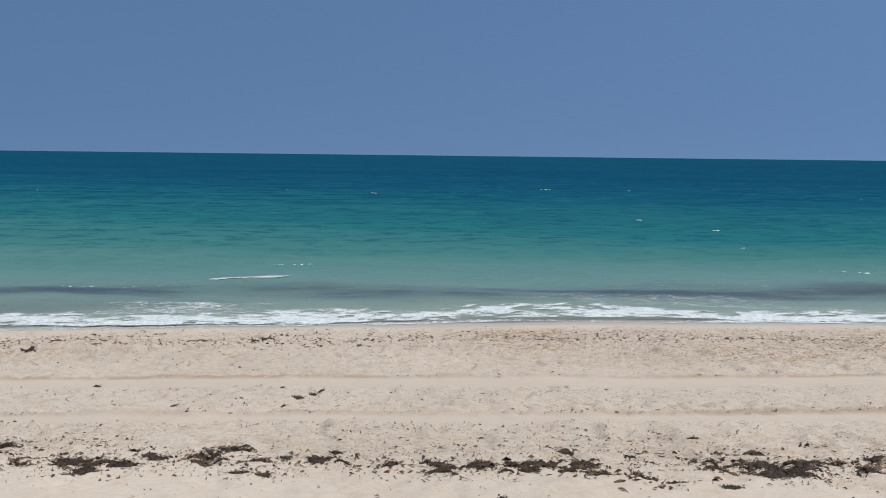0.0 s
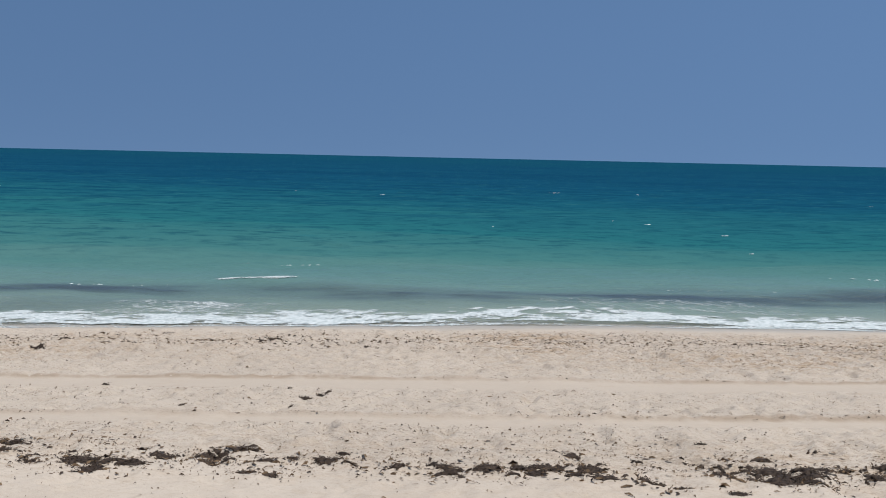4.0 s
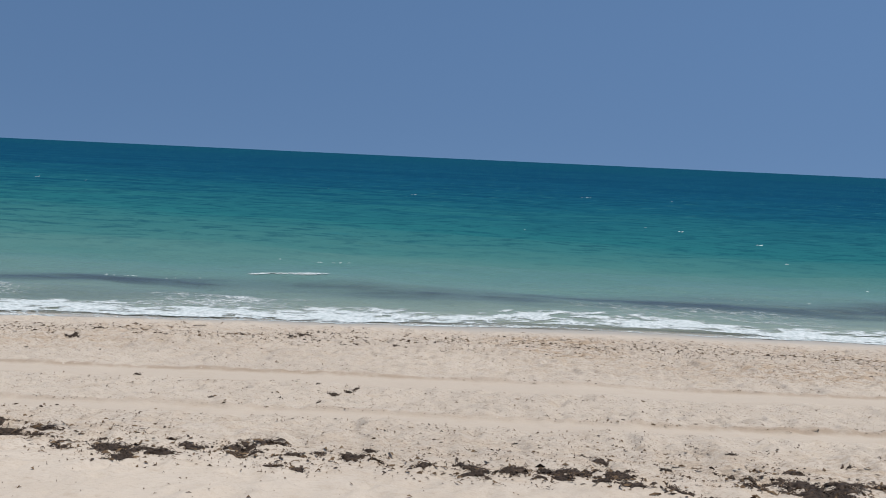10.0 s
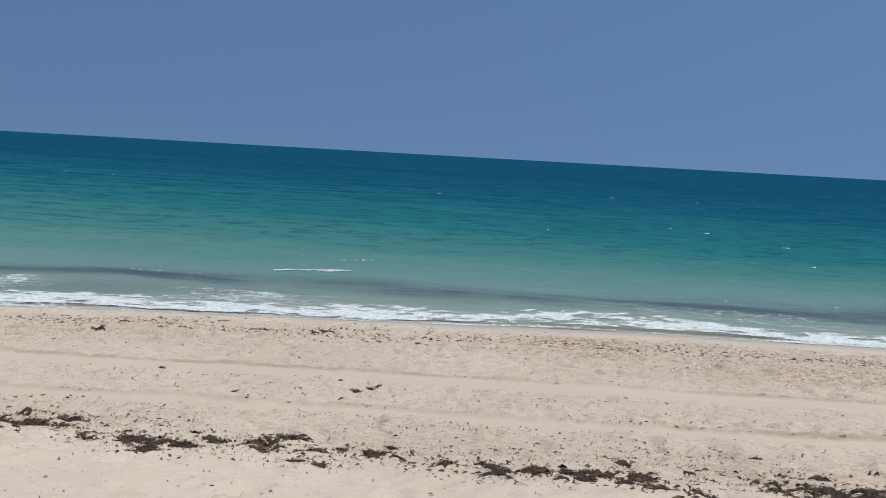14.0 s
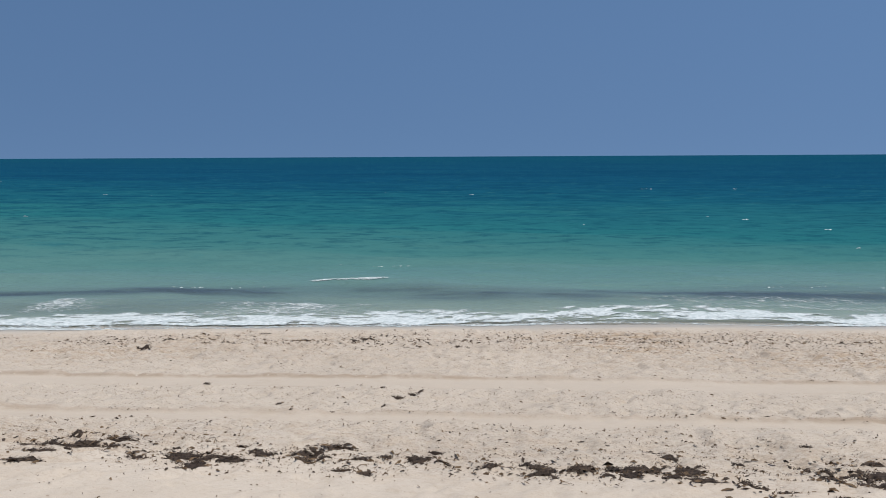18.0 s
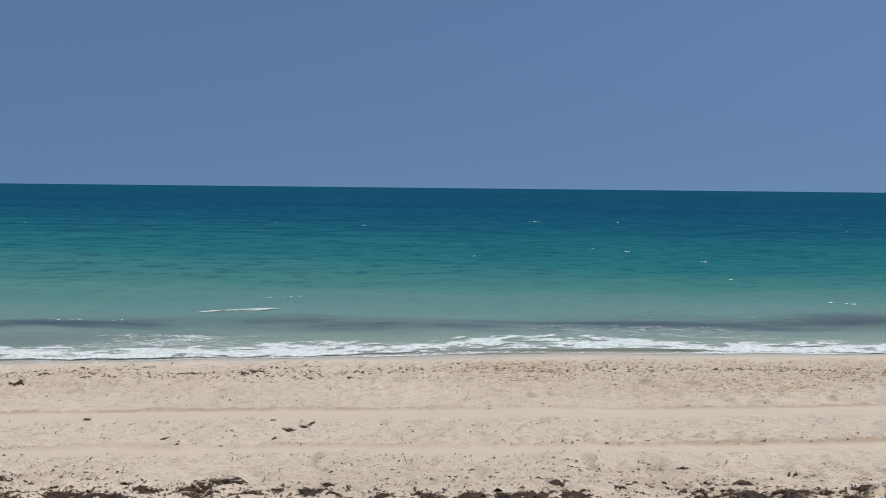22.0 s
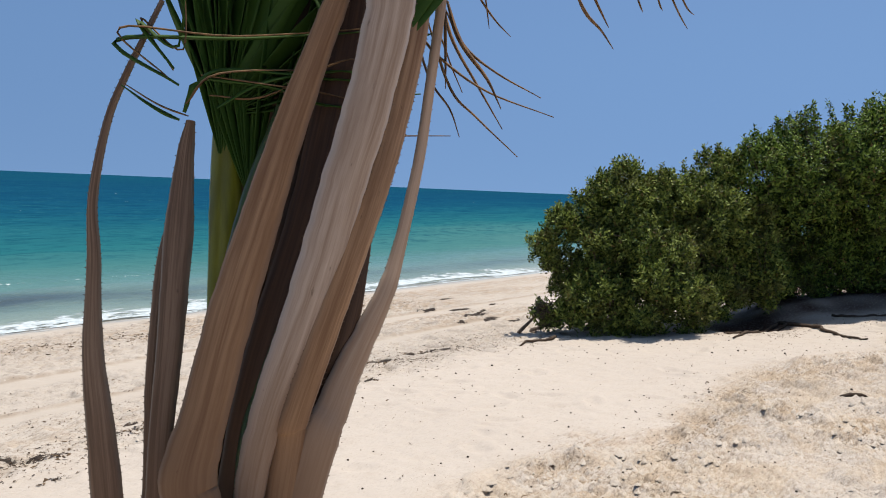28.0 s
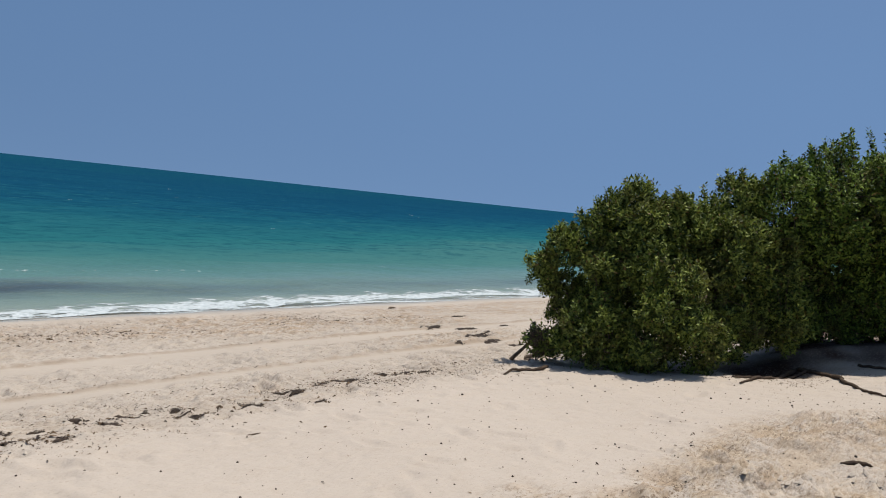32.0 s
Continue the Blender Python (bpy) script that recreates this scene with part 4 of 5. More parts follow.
def build_pellets():
    """Round dark droppings and pebbles on the dry sand."""
    n = 900
    p = np.stack([rng.uniform(1.2, 10.5, n), rng.uniform(-0.5, 5.6, n)], 1)
    p = p[p[:, 1] < 5.1]
    far = np.stack([rng.uniform(-6, 9, 34), rng.uniform(10.2, 12.0, 34)], 1)
    p = np.concatenate([p, far])
    n = len(p)
    r = 0.0025 + 0.0055 * rng.random(n) ** 2 * (1 + (rng.random(n) < 0.06) * 0.9 + (p[:, 1] > 9) * 1.0)
    t = np.linspace(0, 2 * np.pi, 6, endpoint=False)
    ring = np.stack([np.cos(t), np.sin(t)], 1)
    c = np.stack([p[:, 0], p[:, 1], ground_at(p[:, 0], p[:, 1])], 1)
    low = np.concatenate([ring, np.zeros((6, 1))], 1)[None] * r[:, None, None]
    mid = np.concatenate([ring * 0.92, np.full((6, 1), 0.75)], 1)[None] * r[:, None, None]
    top = np.array([[[0, 0, 1.25]]]) * r[:, None, None]
    verts = (np.concatenate([low, mid, top], 1) + c[:, None]).reshape(-1, 3)
    k = np.arange(6)
    tri = np.concatenate([np.stack([k, (k + 1) % 6, 6 + (k + 1) % 6], 1), np.stack([k, 6 + (k + 1) % 6, 6 + k], 1), np.stack([6 + k, 6 + (k + 1) % 6, np.full(6, 12)], 1)])
    faces = (tri[None] + (np.arange(n) * 13)[:, None, None]).reshape(-1, 3)
    tagged(new("pebbles", mesh_from("pebbles", verts, faces, WEED, True)), "small round dark pebbles scattered on the dry sand", "pebbles", kind="stuff")


build_pellets()


def tube(points, radii, sides=7, knots=0.0):
    """A tapering round limb through the points."""
    pts = smooth_path(points, 5)
    rad = np.interp(np.linspace(0, 1, len(pts)), np.linspace(0, 1, len(radii)), radii)
    tang = np.gradient(pts, axis=0)
    tang /= np.linalg.norm(tang, axis=1)[:, None]
    side = np.cross(tang, (0.31, 0.17, 0.93))
    side /= np.linalg.norm(side, axis=1)[:, None]
    up = np.cross(side, tang)
    a = np.linspace(0, 2 * np.pi, sides, endpoint=False)
    ring = np.cos(a)[None, :, None] * side[:, None] + np.sin(a)[None, :, None] * up[:, None]
    wob = 1 + knots * rng.normal(0, 1, (len(pts), sides, 1))
    verts = (pts[:, None] + ring * rad[:, None, None] * wob).reshape(-1, 3)
    i = np.arange(len(pts) - 1)[:, None] * sides
    k = np.arange(sides)[None]
    faces = np.stack([i + k, i + (k + 1) % sides, i + sides + (k + 1) % sides, i + sides + k], -1).reshape(-1, 4)
    return verts, faces


def smooth_path(points, per=6):
    """Points along a smooth curve through the given ones."""
    p = np.array(points, float)
    q = np.concatenate([[2 * p[0] - p[1]], p, [2 * p[-1] - p[-2]]])
    out = []
    for i in range(1, len(q) - 2):
        a, b, c, d = q[i - 1], q[i], q[i + 1], q[i + 2]
        for t in np.linspace(0, 1, per, endpoint=False):
            out.append(0.5 * (2 * b + (c - a) * t + (2 * a - 5 * b + 4 * c - d) * t * t + (3 * b - a - 3 * c + d) * t ** 3))
    out.append(p[-1])
    return np.array(out)


def on_sand(x, y, up=0.0):
    return x, y, float(ground_at(np.array([float(x)]), np.array([float(y)]))[0]) + up


# driftwood, a dark lump by the water and bare roots in front of the hedge
def driftwood(points, radii, label, material=BARK):
    pts = [on_sand(x, y, r * 0.4) for (x, y), r in zip(points, np.interp(np.linspace(0, 1, len(points)), np.linspace(0, 1, len(radii)), radii))]
    verts, faces = tube(pts, radii, 7, 0.12)
    origin = np.array(pts[0])
    ob = new("driftwood", mesh_from("driftwood", verts - origin, faces, material, True))
    ob.location = origin
    return tagged(ob, label, "driftwood")


driftwood([(7.62, 1.09), (7.65, 1.03), (7.69, 0.96), (7.72, 0.92)], [0.008, 0.020, 0.015, 0.005], "short dark broken piece of driftwood on rough sand", ROOT)
driftwood([(15.4, 13.0), (15.5, 13.03), (15.62, 13.02)], [0.02, 0.032, 0.018], "dark lump of driftwood lying by the water")
driftwood([(6.2, 0.35), (6.35, 0.42), (6.5, 0.40)], [0.005, 0.008, 0.003], "thin dry twig half buried in the sand")
driftwood([(4.85, 1.25), (4.93, 1.3), (5.0, 1.28)], [0.005, 0.007, 0.003], "thin dry twig half buried in the sand")
driftwood([(5.05, 4.05), (5.12, 4.12), (5.2, 4.1)], [0.005, 0.008, 0.003], "thin dry twig half buried in the sand")

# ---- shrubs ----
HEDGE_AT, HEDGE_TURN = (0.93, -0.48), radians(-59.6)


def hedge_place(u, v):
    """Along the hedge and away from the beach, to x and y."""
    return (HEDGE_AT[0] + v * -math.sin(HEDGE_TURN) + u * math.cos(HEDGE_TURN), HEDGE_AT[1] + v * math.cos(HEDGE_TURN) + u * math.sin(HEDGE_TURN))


def leaf_cloud(lobes, density, leaf, floor):
    """Rosettes of leaves on twig ends over a set of lobes (x, y, z, r), with loose shoots on top."""
    tips, ways = [], []
    heads = []
    for cx, cy, cz, r in lobes:  # each lobe is a core with smaller heads of leaves round it
        heads += [(cx, cy, cz, r * 0.78, 0.8), (cx, cy, cz, r * 0.60, 0.6)]
        for _ in range(17):
            w = rng.normal(0, 1, 3) + (0, 0, 0.3)
            w /= np.linalg.norm(w)
            heads.append((cx + w[0] * r * 0.84, cy + w[1] * r * 0.84, cz + w[2] * r * 0.88, r * rng.uniform(0.18, 0.36), 1.15))
    for cx, cy, cz, r, many in heads:
        n = int(many * density * 4 * np.pi * r * r)
        w = rng.normal(0, 1, (n, 3))
        w /= np.linalg.norm(w, axis=1)[:, None]
        knob = 0.80 + 0.42 * wander(w[:, 0] * 3 + cx * 5, w[:, 1] * 3 + w[:, 2] * 2.3 + cy * 5, 1.6, 30)
        depth = 1 - 0.45 * rng.random(n) ** 2.2 + 0.35 * np.where(rng.random(n) < 0.10, rng.random(n), 0.0)
        tips.append(np.array([cx, cy, cz]) + w * (r * knob * depth)[:, None] * (1.0, 1.0, 1.08))
        ways.append(w)
    for cx, cy, cz, r in lobes:  # upright shoots that break the outline
        for _ in range(int(11 * r)):
            w = rng.normal(0, 0.55, 3) + (0, 0, 0.9)
            w /= np.linalg.norm(w)
            foot = np.array((cx, cy, cz)) + w * r * rng.uniform(0.85, 1.0)
            grow = w * 0.4 + (0, 0, 0.8) + rng.normal(0, 0.15, 3)
            far = np.arange(0.0, rng.uniform(0.06, 0.06 + 0.26 * r), 0.020)
            tips.append(foot + grow * far[:, None] + rng.normal(0, 0.006, (len(far), 3)))
            ways.append(np.tile(grow / np.linalg.norm(grow), (len(far), 1)))
    tips, ways = np.concatenate(tips), np.concatenate(ways)
    keep = tips[:, 2] > floor + 0.14 * wander(tips[:, 0], tips[:, 1], 2.5, 31)
    for cx, cy, cz, r in lobes:  # nothing deep inside another lobe
        keep &= ((tips - (cx, cy, cz)) ** 2).sum(1) > (0.40 * r) ** 2
    tips, ways = tips[keep], ways[keep]
    ways = ways + (0, 0, 0.75) + rng.normal(0, 0.30, ways.shape)
    ways /= np.linalg.norm(ways, axis=1)[:, None]
    n, each = len(tips), 12
    side = np.cross(ways, rng.normal(0, 1, (n, 3)))
    side /= np.linalg.norm(side, axis=1)[:, None]
    other = np.cross(ways, side)
    k = np.arange(each)
    turn = (k * 2.4)[None] + rng.uniform(0, 6.28, (n, 1))
    out = np.cos(turn)[..., None] * side[:, None] + np.sin(turn)[..., None] * other[:, None]
    rise = (1.1 - 1.1 * (k / each) + rng.normal(0, 0.40, (n, each)))[..., None]
    d = ways[:, None] * rise + out
    d /= np.linalg.norm(d, axis=2)[..., None]
    base = tips[:, None] - ways[:, None] * (k / each * 0.10)[None, :, None] + rng.normal(0, 0.012, (n, each, 3))
    size = leaf * rng.uniform(0.65, 1.25, (n, each, 1))
    across = np.cross(d, ways[:, None] + rng.normal(0, 0.45, d.shape))
    across /= np.linalg.norm(across, axis=2)[..., None]
    fold = np.cross(across, d) * size * 0.06
    mid = base + d * size * 0.55 + fold
    verts = np.stack([base, mid + across * size * 0.20, base + d * size, mid - across * size * 0.20], 2).reshape(-1, 3)
    i = np.arange(n * each)[:, None] * 4
    return verts, np.concatenate([i + (0, 1, 2), i + (0, 2, 3)], 1).reshape(-1, 3), tips


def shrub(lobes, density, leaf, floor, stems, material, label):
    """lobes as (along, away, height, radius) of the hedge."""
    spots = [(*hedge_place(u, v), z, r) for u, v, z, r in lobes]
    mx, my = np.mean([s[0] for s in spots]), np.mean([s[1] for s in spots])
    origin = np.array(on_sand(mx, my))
    ob = thing("shrub", origin)
    verts, faces, tips = leaf_cloud(spots, density, leaf, floor)
    part("crown", mesh_from("crown", verts - origin, faces, material), ob, "dense crown of small narrow dark green leaves")
    for _ in range(stems):
        cx, cy, cz, r = spots[int(rng.integers(len(spots)))]
        foot = np.array(on_sand(mx * 0.6 + cx * 0.4 + rng.normal(0, 0.12), my * 0.6 + cy * 0.4 + rng.normal(0, 0.12), -0.05))
        head = np.array([cx, cy, cz - 0.1]) + rng.normal(0, 0.05, 3)
        knee = foot * 0.5 + head * 0.5 + rng.normal(0, 0.12, 3)
        foot, knee, head = [p + np.array((0.8625, 0.506, 0.0)) * in_by for p, in_by in ((foot, 0.45), (knee, 0.35), (head, 0.1))]
        v, f = tube([foot, knee, head], [0.045, 0.03, 0.012], 7, 0.05)
        part("stem", mesh_from("stem", v - origin, f, BARK, True), ob, "crooked grey-brown stem")
    twigs = []
    for tip in tips[rng.integers(0, len(tips), 260)]:
        c = min(spots, key=lambda s: (s[0] - tip[0]) ** 2 + (s[1] - tip[1]) ** 2 + (s[2] - tip[2]) ** 2)
        root = np.array(c[:3]) * 0.7 + tip * 0.3
        twigs.append(tube([root, (root + tip) / 2 + rng.normal(0, 0.03, 3), tip], [0.009, 0.006, 0.003], 4))
    v, f = joined(twigs)
    part("twig_tangle", mesh_from("twig_tangle", v - origin, f, BARK), ob, "thin bare grey-brown twigs between the leaves")["kind"] = "stuff"
    return tagged(ob, label, "shrub", "shrubs beside the beach")


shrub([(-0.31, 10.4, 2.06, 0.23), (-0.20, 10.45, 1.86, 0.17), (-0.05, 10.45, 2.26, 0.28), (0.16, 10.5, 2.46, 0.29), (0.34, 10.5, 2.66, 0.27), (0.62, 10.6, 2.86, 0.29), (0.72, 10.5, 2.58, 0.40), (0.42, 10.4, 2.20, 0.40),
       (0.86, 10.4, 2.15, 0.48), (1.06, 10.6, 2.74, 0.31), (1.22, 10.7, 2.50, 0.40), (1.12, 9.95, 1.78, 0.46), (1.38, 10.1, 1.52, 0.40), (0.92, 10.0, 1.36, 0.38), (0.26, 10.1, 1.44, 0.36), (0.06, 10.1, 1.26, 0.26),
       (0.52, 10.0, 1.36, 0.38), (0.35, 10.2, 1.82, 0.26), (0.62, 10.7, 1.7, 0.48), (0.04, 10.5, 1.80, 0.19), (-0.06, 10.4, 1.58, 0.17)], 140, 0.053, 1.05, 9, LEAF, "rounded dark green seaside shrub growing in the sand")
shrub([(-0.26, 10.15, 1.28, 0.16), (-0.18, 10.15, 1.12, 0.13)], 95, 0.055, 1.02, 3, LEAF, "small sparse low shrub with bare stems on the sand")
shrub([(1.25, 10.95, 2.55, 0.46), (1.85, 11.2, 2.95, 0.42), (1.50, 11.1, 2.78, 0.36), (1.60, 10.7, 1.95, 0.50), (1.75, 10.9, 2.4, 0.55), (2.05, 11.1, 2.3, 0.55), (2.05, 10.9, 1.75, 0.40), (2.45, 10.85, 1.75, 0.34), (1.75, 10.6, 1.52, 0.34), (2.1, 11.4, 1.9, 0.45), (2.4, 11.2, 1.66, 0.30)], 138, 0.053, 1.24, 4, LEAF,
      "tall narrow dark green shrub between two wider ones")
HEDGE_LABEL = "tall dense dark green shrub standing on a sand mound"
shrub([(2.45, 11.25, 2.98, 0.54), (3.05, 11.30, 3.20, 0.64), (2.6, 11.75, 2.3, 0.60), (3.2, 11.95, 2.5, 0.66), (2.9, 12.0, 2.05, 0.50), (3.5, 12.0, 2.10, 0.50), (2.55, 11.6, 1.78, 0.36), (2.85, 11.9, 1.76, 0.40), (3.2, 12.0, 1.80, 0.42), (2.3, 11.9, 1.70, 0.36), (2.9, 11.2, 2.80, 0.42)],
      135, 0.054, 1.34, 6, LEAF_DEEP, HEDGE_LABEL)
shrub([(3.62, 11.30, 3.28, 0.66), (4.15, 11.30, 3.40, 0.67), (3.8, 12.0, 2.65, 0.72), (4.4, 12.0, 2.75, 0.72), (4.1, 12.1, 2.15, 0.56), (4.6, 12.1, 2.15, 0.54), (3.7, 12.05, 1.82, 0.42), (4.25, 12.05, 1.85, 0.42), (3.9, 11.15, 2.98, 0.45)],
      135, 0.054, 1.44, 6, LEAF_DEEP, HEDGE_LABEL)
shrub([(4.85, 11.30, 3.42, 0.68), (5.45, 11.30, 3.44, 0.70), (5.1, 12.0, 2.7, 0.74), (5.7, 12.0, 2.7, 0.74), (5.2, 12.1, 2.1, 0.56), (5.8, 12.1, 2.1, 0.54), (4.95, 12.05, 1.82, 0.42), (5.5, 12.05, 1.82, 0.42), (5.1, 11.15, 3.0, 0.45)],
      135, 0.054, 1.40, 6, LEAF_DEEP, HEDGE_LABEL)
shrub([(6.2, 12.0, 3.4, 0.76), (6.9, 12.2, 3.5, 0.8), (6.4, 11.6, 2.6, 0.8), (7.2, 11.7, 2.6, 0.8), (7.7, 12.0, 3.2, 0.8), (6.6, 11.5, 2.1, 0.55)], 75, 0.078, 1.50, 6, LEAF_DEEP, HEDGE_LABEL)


def build_roots():
    """Bare roots that spread from the hedge over the sand."""
    for run, radii, label in (
            ([(11.55, 2.68), (11.35, 2.40), (10.95, 2.10), (10.6, 1.86), (10.32, 1.63), (10.15, 1.40)], [0.026, 0.024, 0.022, 0.019, 0.015, 0.008], "long bare brown root lying curved over the sand"),
            ([(11.5, 2.7), (11.0, 2.70), (10.5, 2.72), (9.95, 2.70)], [0.030, 0.026, 0.020, 0.009], "bare brown root lying on the sand"),
            ([(11.5, 2.85), (11.1, 2.88), (10.6, 2.86), (10.3, 2.92)], [0.022, 0.018, 0.015, 0.008], "bare brown root lying on the sand"),
            ([(11.45, 2.55), (11.2, 2.62), (10.85, 2.58), (10.55, 2.62)], [0.020, 0.018, 0.014, 0.007], "bare brown root lying on the sand"),
            ([(9.35, 4.6), (9.1, 4.5), (8.85, 4.62), (8.6, 4.6)], [0.025, 0.02, 0.015, 0.01], "thin dry branch lying at the foot of the shrub"),
            ([(12.1, 2.2), (12.0, 1.95), (12.12, 1.72), (12.08, 1.5), (12.22, 1.32)], [0.018, 0.015, 0.013, 0.011, 0.006], "bare brown root lying on the sand")):
        flat = smooth_path([(x, y, 0.0) for x, y in run], 4)
        r = np.interp(np.linspace(0, 1, len(flat)), np.linspace(0, 1, len(radii)), radii)
        pts = [on_sand(x + rng.normal(0, 0.008), y + rng.normal(0, 0.008), 0.7 * k + rng.uniform(-0.006, 0.012)) for (x, y, _), k in zip(flat, r)]
        verts, faces = tube(pts, radii, 8, 0.08)
        origin = np.array(pts[0])
        ob = new("root", mesh_from("root", verts - origin, faces, ROOT, True))
        ob.location = origin
        tagged(ob, label, "root", "roots at the hedge")


build_roots()


# ---- the young fan palm beside the path ----
rng = np.random.default_rng(11)
PALM_AXIS = Vector((1.150, 0.192, 0.0))
palm = thing("fan_palm", on_sand(PALM_AXIS.x, PALM_AXIS.y))
tagged(palm, "young fan palm with thorny dead brown stalks and green leaves", "palm")
PALM_BASE = np.array(palm.location)


def stalk_mesh(points, widths, fold, thick, material, out=None, twist=0.0):
    """A leaf stalk: a folded, tapering band through the points. Returns the mesh and the edge lines."""
    pts = smooth_path(points, 8)
    n = len(pts)
    s = np.linspace(0, 1, n)
    tang = np.gradient(pts, axis=0)
    tang /= np.linalg.norm(tang, axis=1)[:, None]
    if out is None:
        out = pts[n // 2] - np.array([PALM_AXIS.x, PALM_AXIS.y, pts[n // 2][2]])
    side = np.cross(tang, np.asarray(out, float))
    side /= np.linalg.norm(side, axis=1)[:, None]
    nor = np.cross(side, tang)
    a = twist * s
    side, nor = side * np.cos(a)[:, None] + nor * np.sin(a)[:, None], nor * np.cos(a)[:, None] - side * np.sin(a)[:, None]
    half = 0.5 * np.interp(s, np.linspace(0, 1, len(widths)), widths) * (1 + 0.02 * rng.normal(0, 1, n))
    prof = [(-1, 0.55, 0.25), (-0.72, 0.22, 1), (-0.3, 0.02, 1), (0, -0.03, 1.1), (0.3, 0.02, 1), (0.72, 0.22, 1), (1, 0.55, 0.25)]
    outer = [pts + side * (half * u)[:, None] - nor * (half * fold * v)[:, None] + nor * (0.5 * thick * k) for u, v, k in prof]
    inner = [pts + side * (half * u * 0.98)[:, None] - nor * (half * fold * v)[:, None] - nor * (0.5 * thick * k) for u, v, k in prof[::-1]]
    rings = np.stack(outer + inner, 1)
    m = rings.shape[1]
    i = np.arange(n - 1)[:, None] * m
    k = np.arange(m)[None]
    faces = np.stack([i + k, i + (k + 1) % m, i + m + (k + 1) % m, i + m + k], -1).reshape(-1, 4)
    verts = rings.reshape(-1, 3)
    length = np.concatenate([[0], np.cumsum(np.linalg.norm(np.diff(pts, axis=0), axis=1))]) * 1.3
    across = np.tile([u for u, v, k in prof] + [u for u, v, k in prof[::-1]], n)
    return mesh_from("stalk", verts - PALM_BASE, faces, material, True, {"across": across, "along": np.repeat(length, m)}), (outer[0], outer[-1], side, tang)


def thorns(edges, gap, size, start=0.0, stop=1.0):
    """Hooked thorns along both edges of a stalk, in one mesh."""
    left, right, side, tang = edges
    verts, faces = [], []
    for line, sign in ((left, -1), (right, 1)):
        far = np.concatenate([[0], np.cumsum(np.linalg.norm(np.diff(line, axis=0), axis=1))])
        for d in np.arange(far[-1] * start, far[-1] * stop, gap):
            d = d + rng.normal(0, gap * 0.2)
            p, s, t = [np.array([np.interp(d, far, arr[:, c]) for c in range(3)]) for arr in (line, side * sign, tang)]
            h, b = size * rng.uniform(0.6, 1.2), size * 0.45
            nrm = np.cross(s, t) * size * 0.18
            n = len(verts)
            verts += [p - t * b - s * 0.001 + nrm, p + t * b - s * 0.001 + nrm, p - t * b - s * 0.001 - nrm, p + t * b - s * 0.001 - nrm, p + s * h + t * h * rng.uniform(0.2, 0.7)]
            faces += [(n, n + 1, n + 4), (n + 1, n + 3, n + 4), (n + 3, n + 2, n + 4), (n + 2, n, n + 4)]
    return mesh_from("thorny_edge", np.array(verts) - PALM_BASE, faces, THORN)


def rooted(points):
    """The same line, begun lower down at the side of the trunk."""
    p = np.array(points[0])
    d = p[:2] - np.array(PALM_AXIS)[:2]
    d = d / (np.linalg.norm(d) + 1e-6) * min(0.036, np.linalg.norm(d) + 0.03)
    foot = np.array((PALM_AXIS.x + d[0], PALM_AXIS.y + d[1], min(p[2] - 0.07, 2.31)))
    return [foot, *points]


def stalk(points, widths, material, label, fold=0.5, thick=0.006, teeth=0.0, out=None, twist=0.0, gap=0.0085):
    me, edges = stalk_mesh(rooted(points), [widths[0] * 0.9, *widths], fold, thick, material, out=out, twist=twist)
    ob = part("leaf_stalk", me, palm, label)
    if teeth:
        part("thorny_edge", thorns(edges, gap, teeth * 0.45, 0.22), ob, "row of small hooked brown thorns")["kind"] = "stuff"
    return ob


VIEW = np.array((-0.80, -0.55, 0.0))  # towards the path
TAN, GREY, RUST, LIVE = "dry tan thorny leaf stalk", "bleached grey-tan thorny leaf stalk", "dead red-brown thorny leaf stalk", "smooth olive green living leaf stalk"
CURVED = [(1.074, 0.226, 2.334), (1.072, 0.232, 2.363), (1.074, 0.239, 2.424), (1.073, 0.250, 2.499), (1.071, 0.262, 2.574), (1.075, 0.269, 2.650), (1.077, 0.275, 2.700), (1.088, 0.274, 2.761), (1.101, 0.268, 2.802), (1.125, 0.255, 2.865)]
SLIM = [(1.113, 0.240, 2.391), (1.118, 0.248, 2.462), (1.123, 0.256, 2.535), (1.130, 0.261, 2.597), (1.138, 0.265, 2.650), (1.147, 0.264, 2.687)]
BOOTED = [(1.103, 0.203, 2.350), (1.104, 0.210, 2.387), (1.106, 0.219, 2.428), (1.110, 0.227, 2.489), (1.122, 0.233, 2.581), (1.133, 0.240, 2.672), (1.142, 0.245, 2.735), (1.149, 0.247, 2.768)]
SPEAR = [(1.155, 0.217, 2.500), (1.164, 0.225, 2.559), (1.175, 0.234, 2.646), (1.184, 0.244, 2.733), (1.194, 0.253, 2.812), (1.206, 0.264, 2.918), (1.222, 0.286, 3.125)]
BROAD = [(1.107, 0.168, 2.442), (1.100, 0.175, 2.480), (1.111, 0.169, 2.536), (1.127, 0.162, 2.610), (1.147, 0.154, 2.684), (1.168, 0.146, 2.758), (1.187, 0.139, 2.817), (1.208, 0.132, 2.877), (1.222, 0.130, 2.913)]
DARK = [(1.142, 0.152, 2.482), (1.161, 0.150, 2.552), (1.190, 0.140, 2.635), (1.215, 0.134, 2.711), (1.236, 0.130, 2.784)]
